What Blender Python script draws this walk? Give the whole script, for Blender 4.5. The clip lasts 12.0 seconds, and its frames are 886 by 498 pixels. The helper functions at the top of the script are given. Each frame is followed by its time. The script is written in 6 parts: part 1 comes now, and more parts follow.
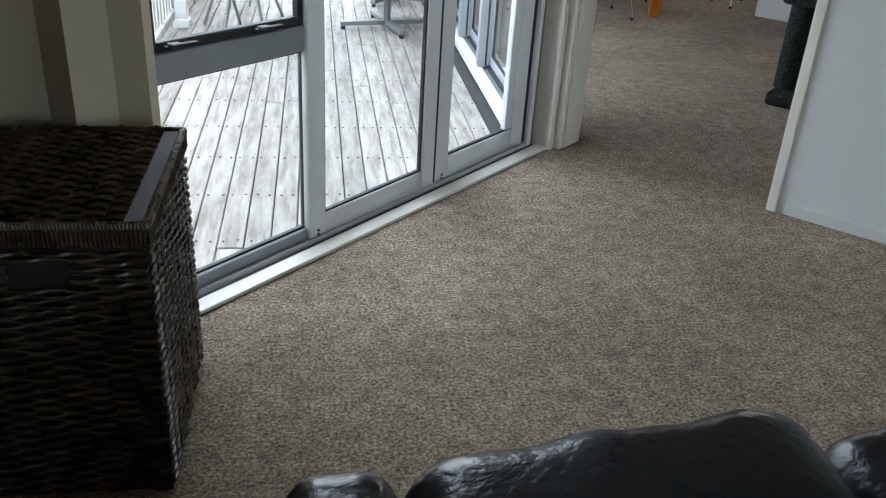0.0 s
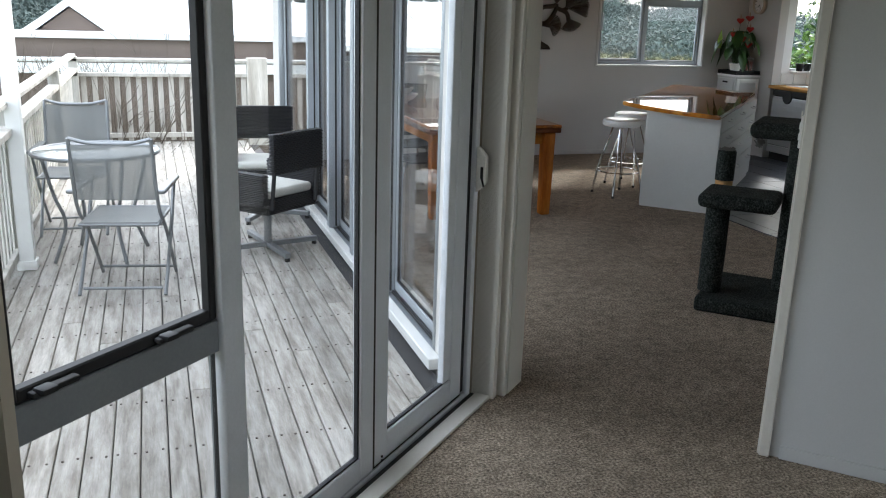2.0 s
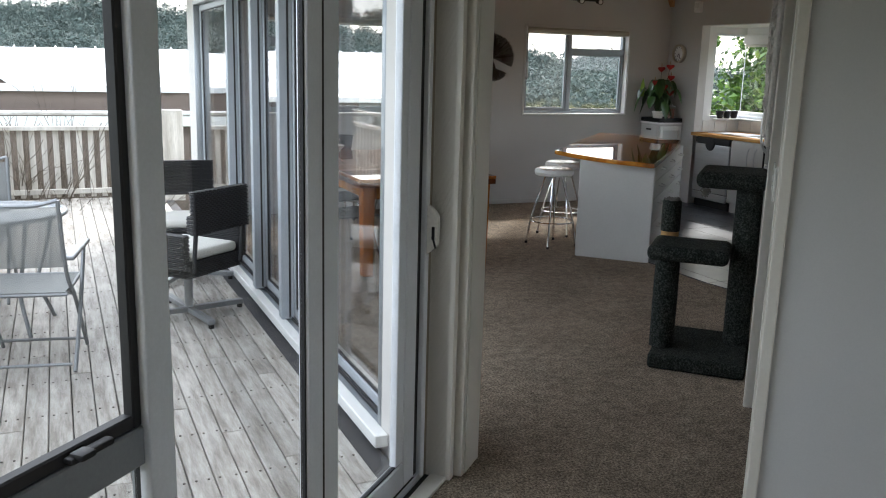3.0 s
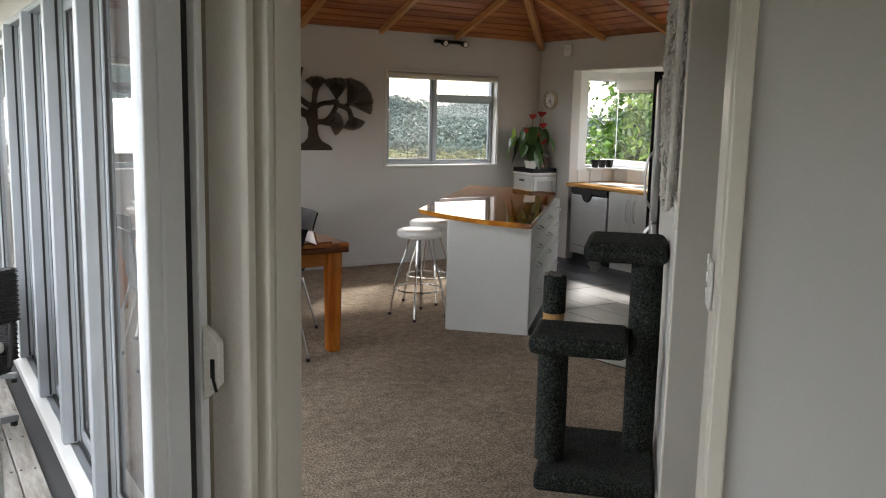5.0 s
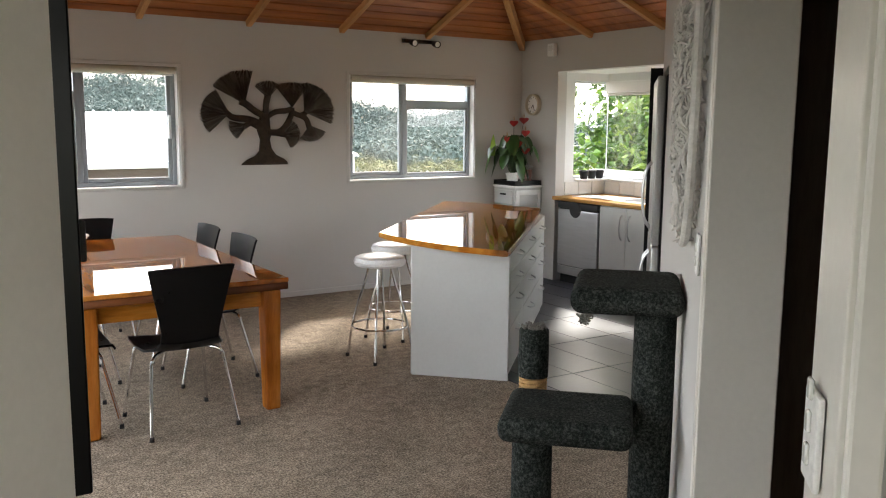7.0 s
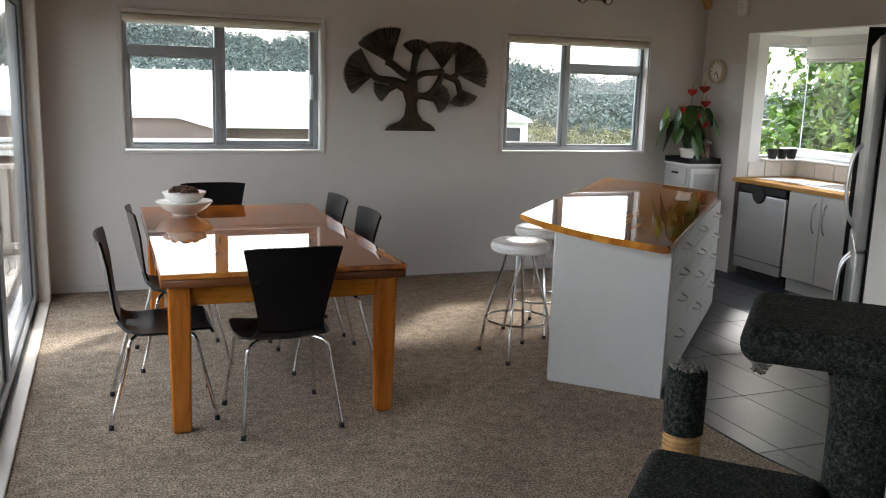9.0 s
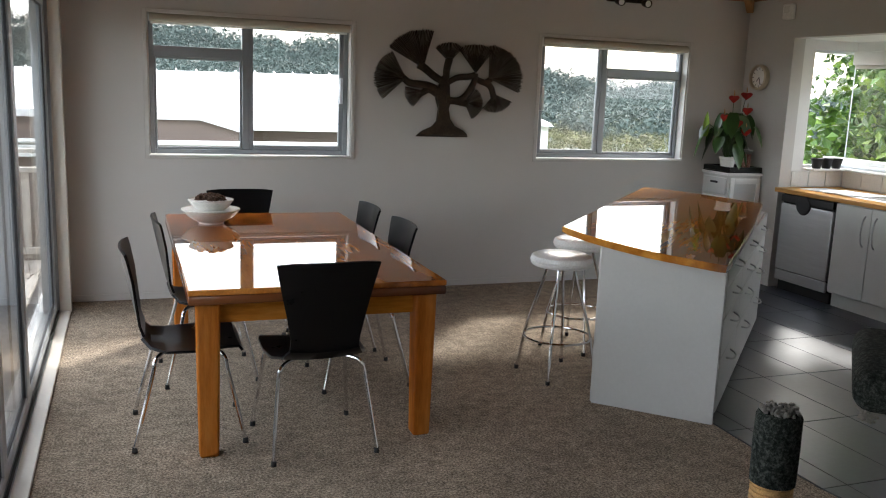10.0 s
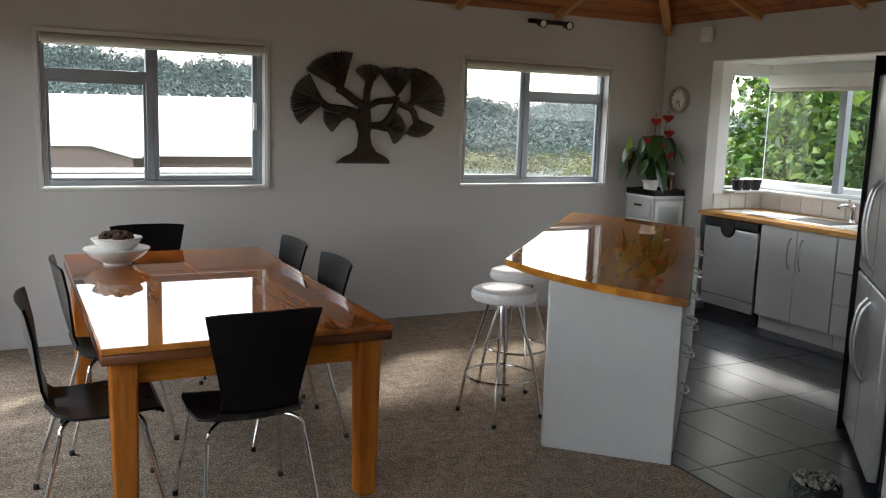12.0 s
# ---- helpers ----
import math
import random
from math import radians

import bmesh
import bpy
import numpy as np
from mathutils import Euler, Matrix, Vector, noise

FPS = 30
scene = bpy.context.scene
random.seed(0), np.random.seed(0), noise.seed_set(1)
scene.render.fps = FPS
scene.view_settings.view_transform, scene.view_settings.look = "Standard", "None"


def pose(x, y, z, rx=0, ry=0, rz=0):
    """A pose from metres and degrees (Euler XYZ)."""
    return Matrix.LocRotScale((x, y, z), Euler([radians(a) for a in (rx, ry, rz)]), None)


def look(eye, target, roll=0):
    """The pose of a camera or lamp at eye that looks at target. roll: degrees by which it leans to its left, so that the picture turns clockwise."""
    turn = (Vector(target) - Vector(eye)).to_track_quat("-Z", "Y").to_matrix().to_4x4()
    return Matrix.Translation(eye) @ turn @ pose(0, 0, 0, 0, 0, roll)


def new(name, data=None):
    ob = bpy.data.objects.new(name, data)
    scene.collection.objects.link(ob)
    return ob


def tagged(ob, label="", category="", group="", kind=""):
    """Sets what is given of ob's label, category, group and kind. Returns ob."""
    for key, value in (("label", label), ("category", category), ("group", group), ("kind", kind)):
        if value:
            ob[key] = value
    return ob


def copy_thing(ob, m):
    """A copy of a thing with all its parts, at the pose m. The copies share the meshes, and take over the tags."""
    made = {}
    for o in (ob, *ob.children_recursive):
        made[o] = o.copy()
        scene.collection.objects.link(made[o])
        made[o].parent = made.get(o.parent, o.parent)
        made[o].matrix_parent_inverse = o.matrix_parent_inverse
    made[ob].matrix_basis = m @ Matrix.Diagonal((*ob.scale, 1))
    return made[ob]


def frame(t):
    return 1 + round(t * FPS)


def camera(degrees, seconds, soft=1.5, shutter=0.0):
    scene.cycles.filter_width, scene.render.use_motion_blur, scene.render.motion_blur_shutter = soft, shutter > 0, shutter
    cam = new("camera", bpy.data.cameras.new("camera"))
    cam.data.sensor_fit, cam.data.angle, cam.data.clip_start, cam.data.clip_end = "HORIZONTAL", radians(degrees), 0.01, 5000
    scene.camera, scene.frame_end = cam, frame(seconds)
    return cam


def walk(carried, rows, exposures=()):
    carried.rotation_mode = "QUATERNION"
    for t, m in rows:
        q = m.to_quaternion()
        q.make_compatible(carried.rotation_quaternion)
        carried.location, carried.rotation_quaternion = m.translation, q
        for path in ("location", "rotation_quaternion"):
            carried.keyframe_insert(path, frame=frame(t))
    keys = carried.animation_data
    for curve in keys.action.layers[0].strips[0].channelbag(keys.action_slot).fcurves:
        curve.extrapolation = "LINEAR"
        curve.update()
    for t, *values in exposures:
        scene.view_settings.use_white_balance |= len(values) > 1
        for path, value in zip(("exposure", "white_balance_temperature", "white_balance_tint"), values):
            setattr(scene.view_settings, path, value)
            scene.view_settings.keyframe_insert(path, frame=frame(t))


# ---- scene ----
cam = camera(54.4, 12.0, 1.1)
PATH = [
    (0, (-4.908, -10.316, 1.542), (-4.623, -8.559, 0.63), 3.6),
    (0.5, (-4.972, -10.1, 1.582), (-4.497, -8.319, 0.806), 3.9),
    (1, (-4.976, -9.924, 1.617), (-4.482, -8.107, 0.942), 2.6),
    (1.5, (-5.019, -9.74, 1.636), (-4.49, -7.908, 1.03), 2.0),
    (2, (-5.08, -9.49, 1.642), (-4.461, -7.664, 1.111), 1.8),
    (2.5, (-5.104, -9.327, 1.635), (-4.397, -7.515, 1.169), 2.0),
    (4.5, (-4.682, -8.46, 1.626), (-3.651, -6.779, 1.293), 0.5),
    (5, (-4.44, -8.268, 1.641), (-3.385, -6.597, 1.333), 1.3),
    (5.5, (-4.262, -8.067, 1.634), (-3.205, -6.397, 1.33), 1.4),
    (6, (-4.081, -7.82, 1.644), (-2.989, -6.167, 1.37), 1.0),
    (6.5, (-3.913, -7.643, 1.629), (-2.802, -6.003, 1.354), 0.3),
    (8.5, (-3.319, -7.096, 1.623), (-2.539, -5.29, 1.261), 1.8),
    (9, (-3.233, -6.93, 1.623), (-2.513, -5.101, 1.253), 1.8),
    (9.5, (-3.21, -6.781, 1.627), (-2.513, -4.941, 1.267), 1.6),
    (10, (-3.258, -6.66, 1.633), (-2.574, -4.816, 1.268), 2.2),
    (10.5, (-3.315, -6.475, 1.628), (-2.543, -4.664, 1.275), 2.5),
    (11, (-3.356, -6.365, 1.625), (-2.485, -4.602, 1.263), 2.5),
    (11.5, (-3.351, -6.305, 1.632), (-2.434, -4.564, 1.275), 2.4),
    (12, (-3.312, -6.264, 1.647), (-2.414, -4.504, 1.338), 1.9),
]
EXPOSE = [(0.0, 1.9, 5950, 4), (1.0, 1.55, 6000, 5), (2.5, 1.2, 6150, 7), (4.5, 1.6, 6600, 9), (5.2, 1.85, 6800, 10), (5.8, 2.2, 6800, 10), (6.6, 2.25, 6800, 10), (8.5, 1.92, 6500, 9), (12.0, 1.55, 6400, 8)]
walk(cam, [(t, look(eye, target, roll)) for t, eye, target, roll in PATH], EXPOSE)

# ---- world, sun, exposure ----
world = bpy.data.worlds.new("sky")
scene.world = world
world.use_nodes = True
_n = world.node_tree.nodes
_sky = _n.new("ShaderNodeTexSky")
_sky.sky_type = "NISHITA"
_sky.sun_disc = False
_sky.sun_elevation = radians(40)
_sky.sun_rotation = radians(40)
_sky.air_density, _sky.dust_density, _sky.ozone_density = 1.2, 4.0, 1.0
_soft = _n.new("ShaderNodeMixRGB")
_soft.inputs[0].default_value = 0.55
_soft.inputs[2].default_value = (9.0, 9.2, 9.6, 1)
world.node_tree.links.new(_sky.outputs[0], _soft.inputs[1])
world.node_tree.links.new(_soft.outputs[0], _n["Background"].inputs[0])
_n["Background"].inputs[1].default_value = 0.24

SUN_FROM = Vector((0.56, 0.60, 0.62))
_sun = bpy.data.lights.new("sun", "SUN")
_sun.energy, _sun.angle, _sun.color = 1.7, radians(5), (1.0, 0.96, 0.91)
_so = new("sun", _sun)
_so.matrix_world = look(SUN_FROM * 30, (0, 0, 0))

# ---- materials ----


def _base(name, rough, metal):
    m = bpy.data.materials.new(name)
    m.use_nodes = True
    nt = m.node_tree
    b = nt.nodes["Principled BSDF"]
    b.inputs["Roughness"].default_value = rough
    b.inputs["Metallic"].default_value = metal
    return m, nt, b


def _coords(nt, stretch):
    tc = nt.nodes.new("ShaderNodeTexCoord")
    mp = nt.nodes.new("ShaderNodeMapping")
    mp.inputs["Scale"].default_value = stretch
    nt.links.new(tc.outputs["Object"], mp.inputs["Vector"])
    return mp.outputs["Vector"]


def _noise(nt, vec, scale, detail=4.0, rough=0.55):
    n = nt.nodes.new("ShaderNodeTexNoise")
    n.inputs["Scale"].default_value = scale
    n.inputs["Detail"].default_value = detail
    n.inputs["Roughness"].default_value = rough
    nt.links.new(vec, n.inputs["Vector"])
    return n.outputs["Fac"]


def _ramp(nt, fac, stops):
    r = nt.nodes.new("ShaderNodeValToRGB")
    while len(r.color_ramp.elements) < len(stops):
        r.color_ramp.elements.new(0.5)
    for e, (p, c) in zip(r.color_ramp.elements, stops):
        e.position, e.color = p, (*c, 1)
    nt.links.new(fac, r.inputs[0])
    return r.outputs[0]


def _mixc(nt, fac, a, b, mode="MIX"):
    m = nt.nodes.new("ShaderNodeMixRGB")
    m.blend_type = mode
    for i, s in ((0, fac), (1, a), (2, b)):
        if isinstance(s, (int, float)):
            m.inputs[i].default_value = s
        elif isinstance(s, tuple):
            m.inputs[i].default_value = (*s, 1)
        else:
            nt.links.new(s, m.inputs[i])
    return m.outputs[0]


def _bump(nt, bsdf, height, strength, dist=0.01):
    b = nt.nodes.new("ShaderNodeBump")
    b.inputs["Strength"].default_value = strength
    b.inputs["Distance"].default_value = dist
    nt.links.new(height, b.inputs["Height"])
    nt.links.new(b.outputs[0], bsdf.inputs["Normal"])


def mat(name, col, rough=0.5, metal=0.0, var=0.12, scale=3.0, fine=90.0, fvar=0.08, bump=0.08, dist=0.003,
        stretch=(1, 1, 1), coat=0.0, rvar=0.1, each=0.0):
    """A surface with stains at a large scale, grain at a fine one, and fine relief."""
    m, nt, b = _base(name, rough, metal)
    v = _coords(nt, stretch)
    big, small = _noise(nt, v, scale), _noise(nt, v, fine, 3)
    dark = tuple(c * (1 - var) for c in col)
    light = tuple(min(1, c * (1 + var)) for c in col)
    c = _ramp(nt, big, [(0.3, dark), (0.7, light)])
    c = _mixc(nt, 1.0, c, _ramp(nt, small, [(0.3, (1 - fvar,) * 3), (0.7, (1 + fvar,) * 3)]), "MULTIPLY")
    if each:
        oi = nt.nodes.new("ShaderNodeObjectInfo")
        c = _mixc(nt, 1.0, c, _ramp(nt, oi.outputs["Random"], [(0, (1 - each,) * 3), (1, (1 + each,) * 3)]), "MULTIPLY")
    nt.links.new(c, b.inputs["Base Color"])
    r = _ramp(nt, big, [(0.3, (max(0.02, rough - rvar * rough),) * 3), (0.7, (min(1, rough + rvar * rough),) * 3)])
    nt.links.new(r, b.inputs["Roughness"])
    if bump:
        _bump(nt, b, small, bump, dist)
    if coat:
        b.inputs["Coat Weight"].default_value = coat
        b.inputs["Coat Roughness"].default_value = 0.04
    return m


def wood(name, dark, mid, light, axis="x", rough=0.4, coat=0.0, scale=6.0, ring=14.0, bump=0.08, each=0.0):
    """Timber whose grain runs along one axis."""
    m, nt, b = _base(name, rough, 0)
    st = {"x": (0.12, 1, 1), "y": (1, 0.12, 1), "z": (1, 1, 0.12)}[axis]
    v = _coords(nt, st)
    if each:
        oi = nt.nodes.new("ShaderNodeObjectInfo")
        add = nt.nodes.new("ShaderNodeVectorMath")
        mul = nt.nodes.new("ShaderNodeVectorMath")
        mul.operation = "SCALE"
        mul.inputs[0].default_value = (37, 23, 51)
        nt.links.new(oi.outputs["Random"], mul.inputs["Scale"])
        nt.links.new(v, add.inputs[0])
        nt.links.new(mul.outputs[0], add.inputs[1])
        v = add.outputs[0]
    g = _noise(nt, v, scale, 6, 0.6)
    f = _noise(nt, v, ring * 6, 5, 0.7)
    c = _ramp(nt, g, [(0.36, dark), (0.5, mid), (0.64, light)])
    c = _mixc(nt, 1.0, c, _ramp(nt, f, [(0.3, (0.8,) * 3), (0.7, (1.12,) * 3)]), "MULTIPLY")
    if each:
        c = _mixc(nt, 1.0, c, _ramp(nt, oi.outputs["Random"], [(0, (1 - each,) * 3), (1, (1 + each,) * 3)]), "MULTIPLY")
    nt.links.new(c, b.inputs["Base Color"])
    _bump(nt, b, f, bump, 0.002)
    if coat:
        b.inputs["Coat Weight"].default_value = coat
        b.inputs["Coat Roughness"].default_value = 0.02
        b.inputs["Specular IOR Level"].default_value = 0.0
    return m


def carpet_mat(name, a, bcol, c3):
    m, nt, b = _base(name, 0.95, 0)
    v = _coords(nt, (1, 1, 1))
    tuft, blot, wide = _noise(nt, v, 95, 5, 0.8), _noise(nt, v, 15, 6, 0.8), _noise(nt, v, 1.7, 5)
    c = _ramp(nt, tuft, [(0.38, a), (0.5, bcol), (0.62, c3)])
    c = _mixc(nt, 1.0, c, _ramp(nt, blot, [(0.36, (0.66,) * 3), (0.64, (1.28,) * 3)]), "MULTIPLY")
    c = _mixc(nt, 1.0, c, _ramp(nt, wide, [(0.3, (0.80,) * 3), (0.7, (1.14,) * 3)]), "MULTIPLY")
    nt.links.new(c, b.inputs["Base Color"])
    b.inputs["Specular IOR Level"].default_value = 0.1
    _bump(nt, b, tuft, 0.5, 0.01)
    return m


def glass_mat(name, tint=(1, 1, 1), gloss=1.0):
    """Clear sheet glass: see-through, with gloss that grows at grazing angles."""
    m = bpy.data.materials.new(name)
    m.use_nodes = True
    nt = m.node_tree
    nt.nodes.remove(nt.nodes["Principled BSDF"])
    tr, gl, mx, lw, pw, ad = (nt.nodes.new(k) for k in ("ShaderNodeBsdfTransparent", "ShaderNodeBsdfGlossy", "ShaderNodeMixShader", "ShaderNodeLayerWeight", "ShaderNodeMath", "ShaderNodeMath"))
    tr.inputs[0].default_value = (*tint, 1)
    gl.inputs["Roughness"].default_value = 0.0
    gl.inputs[0].default_value = (gloss, gloss, gloss, 1)
    lw.inputs["Blend"].default_value = 0.5
    pw.operation, pw.inputs[1].default_value = "POWER", 4.0
    ad.operation, ad.inputs[1].default_value, ad.inputs[2].default_value = "MULTIPLY_ADD", 0.6, 0.03
    nt.links.new(lw.outputs["Facing"], pw.inputs[0])
    nt.links.new(pw.outputs[0], ad.inputs[0])
    nt.links.new(ad.outputs[0], mx.inputs[0])
    nt.links.new(tr.outputs[0], mx.inputs[1])
    nt.links.new(gl.outputs[0], mx.inputs[2])
    nt.links.new(mx.outputs[0], nt.nodes["Material Output"].inputs[0])
    return m


WALL = mat("wall_paint", (0.57, 0.555, 0.53), 0.75, var=0.03, scale=1.2, fine=160, fvar=0.02, bump=0.05)
WALL_COOL = mat("wall_paint_cool", (0.60, 0.60, 0.595), 0.7, var=0.03, scale=1.2, fine=160, fvar=0.02, bump=0.05)
TRIM = mat("trim_paint", (0.73, 0.70, 0.635), 0.35, var=0.03, scale=4, fine=60, fvar=0.02, bump=0.03)
WHITE = mat("white_paint", (0.80, 0.80, 0.78), 0.4, var=0.03, scale=4, fine=60, fvar=0.02, bump=0.03)
ALU = mat("grey_aluminium", (0.30, 0.325, 0.345), 0.4, 0.45, var=0.06, scale=5, fine=120, fvar=0.04, bump=0.03)
ALU_DARK = mat("dark_seal", (0.015, 0.015, 0.017), 0.6, var=0.1)
ALU_MID = mat("grey_blue_aluminium", (0.38, 0.41, 0.44), 0.4, 0.1, var=0.05, scale=5, fine=120, fvar=0.03, bump=0.03)
ALU_WHITE = mat("pale_aluminium", (0.74, 0.77, 0.81), 0.35, 0.0, var=0.05, scale=5, fine=120, fvar=0.03, bump=0.03)
CARPET = carpet_mat("carpet", (0.085, 0.066, 0.048), (0.29, 0.235, 0.178), (0.58, 0.48, 0.375))
CATCARPET = carpet_mat("charcoal_carpet", (0.008, 0.010, 0.009), (0.026, 0.030, 0.027), (0.075, 0.082, 0.076))
SLATE = mat("slate_tile", (0.034, 0.038, 0.049), 0.32, var=0.18, scale=4, fine=40, fvar=0.15, bump=0.07, dist=0.002, each=0.18)
GROUT = mat("grout", (0.06, 0.06, 0.063), 0.85)
PINE = wood("pine_board", (0.17, 0.045, 0.010), (0.29, 0.088, 0.019), (0.38, 0.132, 0.034), "x", 0.5, each=0.12)
RAFTER = wood("pine_rafter", (0.36, 0.16, 0.045), (0.48, 0.24, 0.08), (0.58, 0.31, 0.12), "x", 0.5)
DECKWOOD = wood("weathered_deck", (0.22, 0.20, 0.172), (0.345, 0.322, 0.288), (0.44, 0.42, 0.385), "y", 0.65, scale=26, ring=22, bump=0.5, each=0.2)
RAILWOOD = wood("weathered_rail", (0.36, 0.34, 0.30), (0.50, 0.48, 0.44), (0.62, 0.60, 0.56), "z", 0.7, bump=0.2, each=0.1)
RIMU = wood("varnished_timber", (0.15, 0.042, 0.007), (0.36, 0.112, 0.017), (0.58, 0.225, 0.042), "y", 0.7, coat=1.0, scale=4, bump=0.03)
RIMU_X = wood("varnished_timber_x", (0.16, 0.050, 0.007), (0.38, 0.135, 0.018), (0.60, 0.27, 0.048), "x", 0.7, coat=1.0, scale=4, bump=0.03)
RIMU_EDGE = wood("dark_timber_edge", (0.05, 0.016, 0.008), (0.10, 0.03, 0.012), (0.16, 0.055, 0.02), "x", 0.3, coat=0.5)
HONEY = wood("honey_timber", (0.26, 0.07, 0.010), (0.41, 0.135, 0.022), (0.53, 0.205, 0.042), "z", 0.3, coat=0.4, scale=7)
BENCHWOOD = wood("bench_timber", (0.40, 0.20, 0.06), (0.55, 0.30, 0.10), (0.65, 0.38, 0.15), "y", 0.3, coat=0.3)
CHROME = mat("chrome", (0.78, 0.78, 0.80), 0.12, 1.0, var=0.03, bump=0)
STEEL = mat("brushed_steel", (0.62, 0.63, 0.64), 0.4, 1.0, var=0.06, scale=3, fine=60, fvar=0.05, bump=0.04, stretch=(1, 1, 14))
SATIN = mat("satin_handle", (0.5, 0.5, 0.5), 0.3, 1.0, var=0.03, bump=0)
BLACKPLY = mat("black_lacquer", (0.0035, 0.0035, 0.004), 0.3, var=0.15, scale=6, bump=0.03)
BLACKRUB = mat("black_rubber", (0.012, 0.012, 0.012), 0.7)
CAB = mat("cabinet_paint", (0.54, 0.54, 0.525), 0.4, var=0.03, scale=3, fine=60, fvar=0.02, bump=0.03)
CABGREY = mat("kitchen_door_grey", (0.60, 0.60, 0.57), 0.35, var=0.04, scale=3, fvar=0.02, bump=0.03)
LEATHER = mat("black_leather", (0.005, 0.008, 0.014), 0.26, var=0.2, scale=5, fine=45, fvar=0.2, bump=0.4, dist=0.006)
WICKER = mat("dark_wicker", (0.036, 0.024, 0.013), 0.27, var=0.6, scale=14, fine=120, fvar=0.25, bump=0.3, each=0.0)
RATTAN = mat("charcoal_rattan", (0.022, 0.022, 0.024), 0.55, var=0.2, scale=20, bump=0.2)
CUSHION = mat("pale_cushion", (0.62, 0.61, 0.56), 0.9, var=0.06, fine=200, bump=0.3)
GLASS = glass_mat("window_glass")
METALPAINT = mat("silver_paint", (0.24, 0.25, 0.26), 0.4, 0.5, var=0.08, bump=0.04)
MESH = mat("silver_mesh_fabric", (0.24, 0.25, 0.25), 0.8, var=0.05, fine=400, fvar=0.2, bump=0.3)
BRONZE = mat("bronze_metal", (0.04, 0.026, 0.016), 0.34, 0.5, var=0.55, scale=18, fine=90, fvar=0.3, bump=0.4, dist=0.006)
CERAMIC = mat("white_ceramic", (0.80, 0.79, 0.75), 0.2, var=0.03, bump=0.0, coat=0.4)
WHITEVINYL = mat("white_vinyl", (0.82, 0.81, 0.78), 0.3, var=0.03, bump=0.03)
CANE = mat("whitewashed_twig", (0.62, 0.60, 0.56), 0.8, var=0.15, scale=20, bump=0.2)
SISAL = mat("sisal_rope", (0.42, 0.25, 0.10), 0.9, var=0.25, scale=30, fine=200, fvar=0.25, bump=0.5, dist=0.004)
FLUFF = mat("grey_fluff", (0.20, 0.19, 0.17), 0.95, var=0.2, fine=150, bump=0.6)

BLACKPLY.node_tree.nodes["Principled BSDF"].inputs["Specular IOR Level"].default_value = 0.25


def sheer(m, clear):
    """Lets part of the light through the holes of an open mesh fabric."""
    nt = m.node_tree
    tr, mx = nt.nodes.new("ShaderNodeBsdfTransparent"), nt.nodes.new("ShaderNodeMixShader")
    mx.inputs[0].default_value = clear
    nt.links.new(nt.nodes["Principled BSDF"].outputs[0], mx.inputs[1])
    nt.links.new(tr.outputs[0], mx.inputs[2])
    nt.links.new(mx.outputs[0], nt.nodes["Material Output"].inputs[0])


sheer(MESH, 0.35)

# ---- building helpers ----
R45 = Matrix.Rotation(radians(45), 4, "Z")
S2 = math.sqrt(0.5)


def uv(u, v, z=0.0):
    """From distances along (u) and across (v) the diagonal wing to the world."""
    return Vector(((u + v) * S2, (u - v) * S2, z))


def box(bm, x0, x1, y0, y1, z0, z1, m=None, bevel=0.0, seg=2):
    mm = Matrix.Translation(((x0 + x1) / 2, (y0 + y1) / 2, (z0 + z1) / 2)) @ Matrix.Diagonal((abs(x1 - x0), abs(y1 - y0), abs(z1 - z0), 1))
    r = bmesh.ops.create_cube(bm, size=1, matrix=mm)
    vs = r["verts"]
    if bevel:
        es = list({e for vv in vs for e in vv.link_edges})
        g = bmesh.ops.bevel(bm, geom=es, offset=bevel, segments=seg, affect="EDGES", profile=0.5)
        vs = list({vv for f in g["faces"] for vv in f.verts} | {vv for vv in vs if vv.is_valid})
    if m is not None:
        bmesh.ops.transform(bm, matrix=m, verts=vs)
    return vs


def vbox(bm, u0, u1, v0, v1, z0, z1, bevel=0.0):
    """A box along the diagonal wing."""
    return box(bm, u0, u1, -v1, -v0, z0, z1, R45, bevel)


def rod(bm, a, b, r, r2=None, n=10, cap=True):
    a, b = Vector(a), Vector(b)
    d = b - a
    m = Matrix.Translation((a + b) / 2) @ d.to_track_quat("Z", "Y").to_matrix().to_4x4()
    return bmesh.ops.create_cone(bm, cap_ends=cap, segments=n, radius1=r, radius2=r if r2 is None else r2, depth=d.length, matrix=m)["verts"]


def tube(bm, pts, r, n=8, closed=False):
    """A round bar along a smooth run of points."""
    pts = [Vector(p) for p in pts]
    k = len(pts)
    rings = []
    up = None
    for i, p in enumerate(pts):
        if closed:
            d = (pts[(i + 1) % k] - pts[i - 1]).normalized()
        else:
            d = (pts[min(i + 1, k - 1)] - pts[max(i - 1, 0)]).normalized()
        if up is None:
            up = d.orthogonal().normalized()
        up = (up - d * up.dot(d)).normalized()
        side = d.cross(up)
        rr = r[i] if isinstance(r, (list, tuple)) else r
        rings.append([bm.verts.new(p + (up * math.cos(t) + side * math.sin(t)) * rr) for t in (2 * math.pi * j / n for j in range(n))])
    for i in range(k if closed else k - 1):
        a, b = rings[i], rings[(i + 1) % k]
        for j in range(n):
            bm.faces.new((a[j], a[(j + 1) % n], b[(j + 1) % n], b[j]))
    if not closed:
        bm.faces.new(rings[0][::-1])
        bm.faces.new(rings[-1])
    return rings


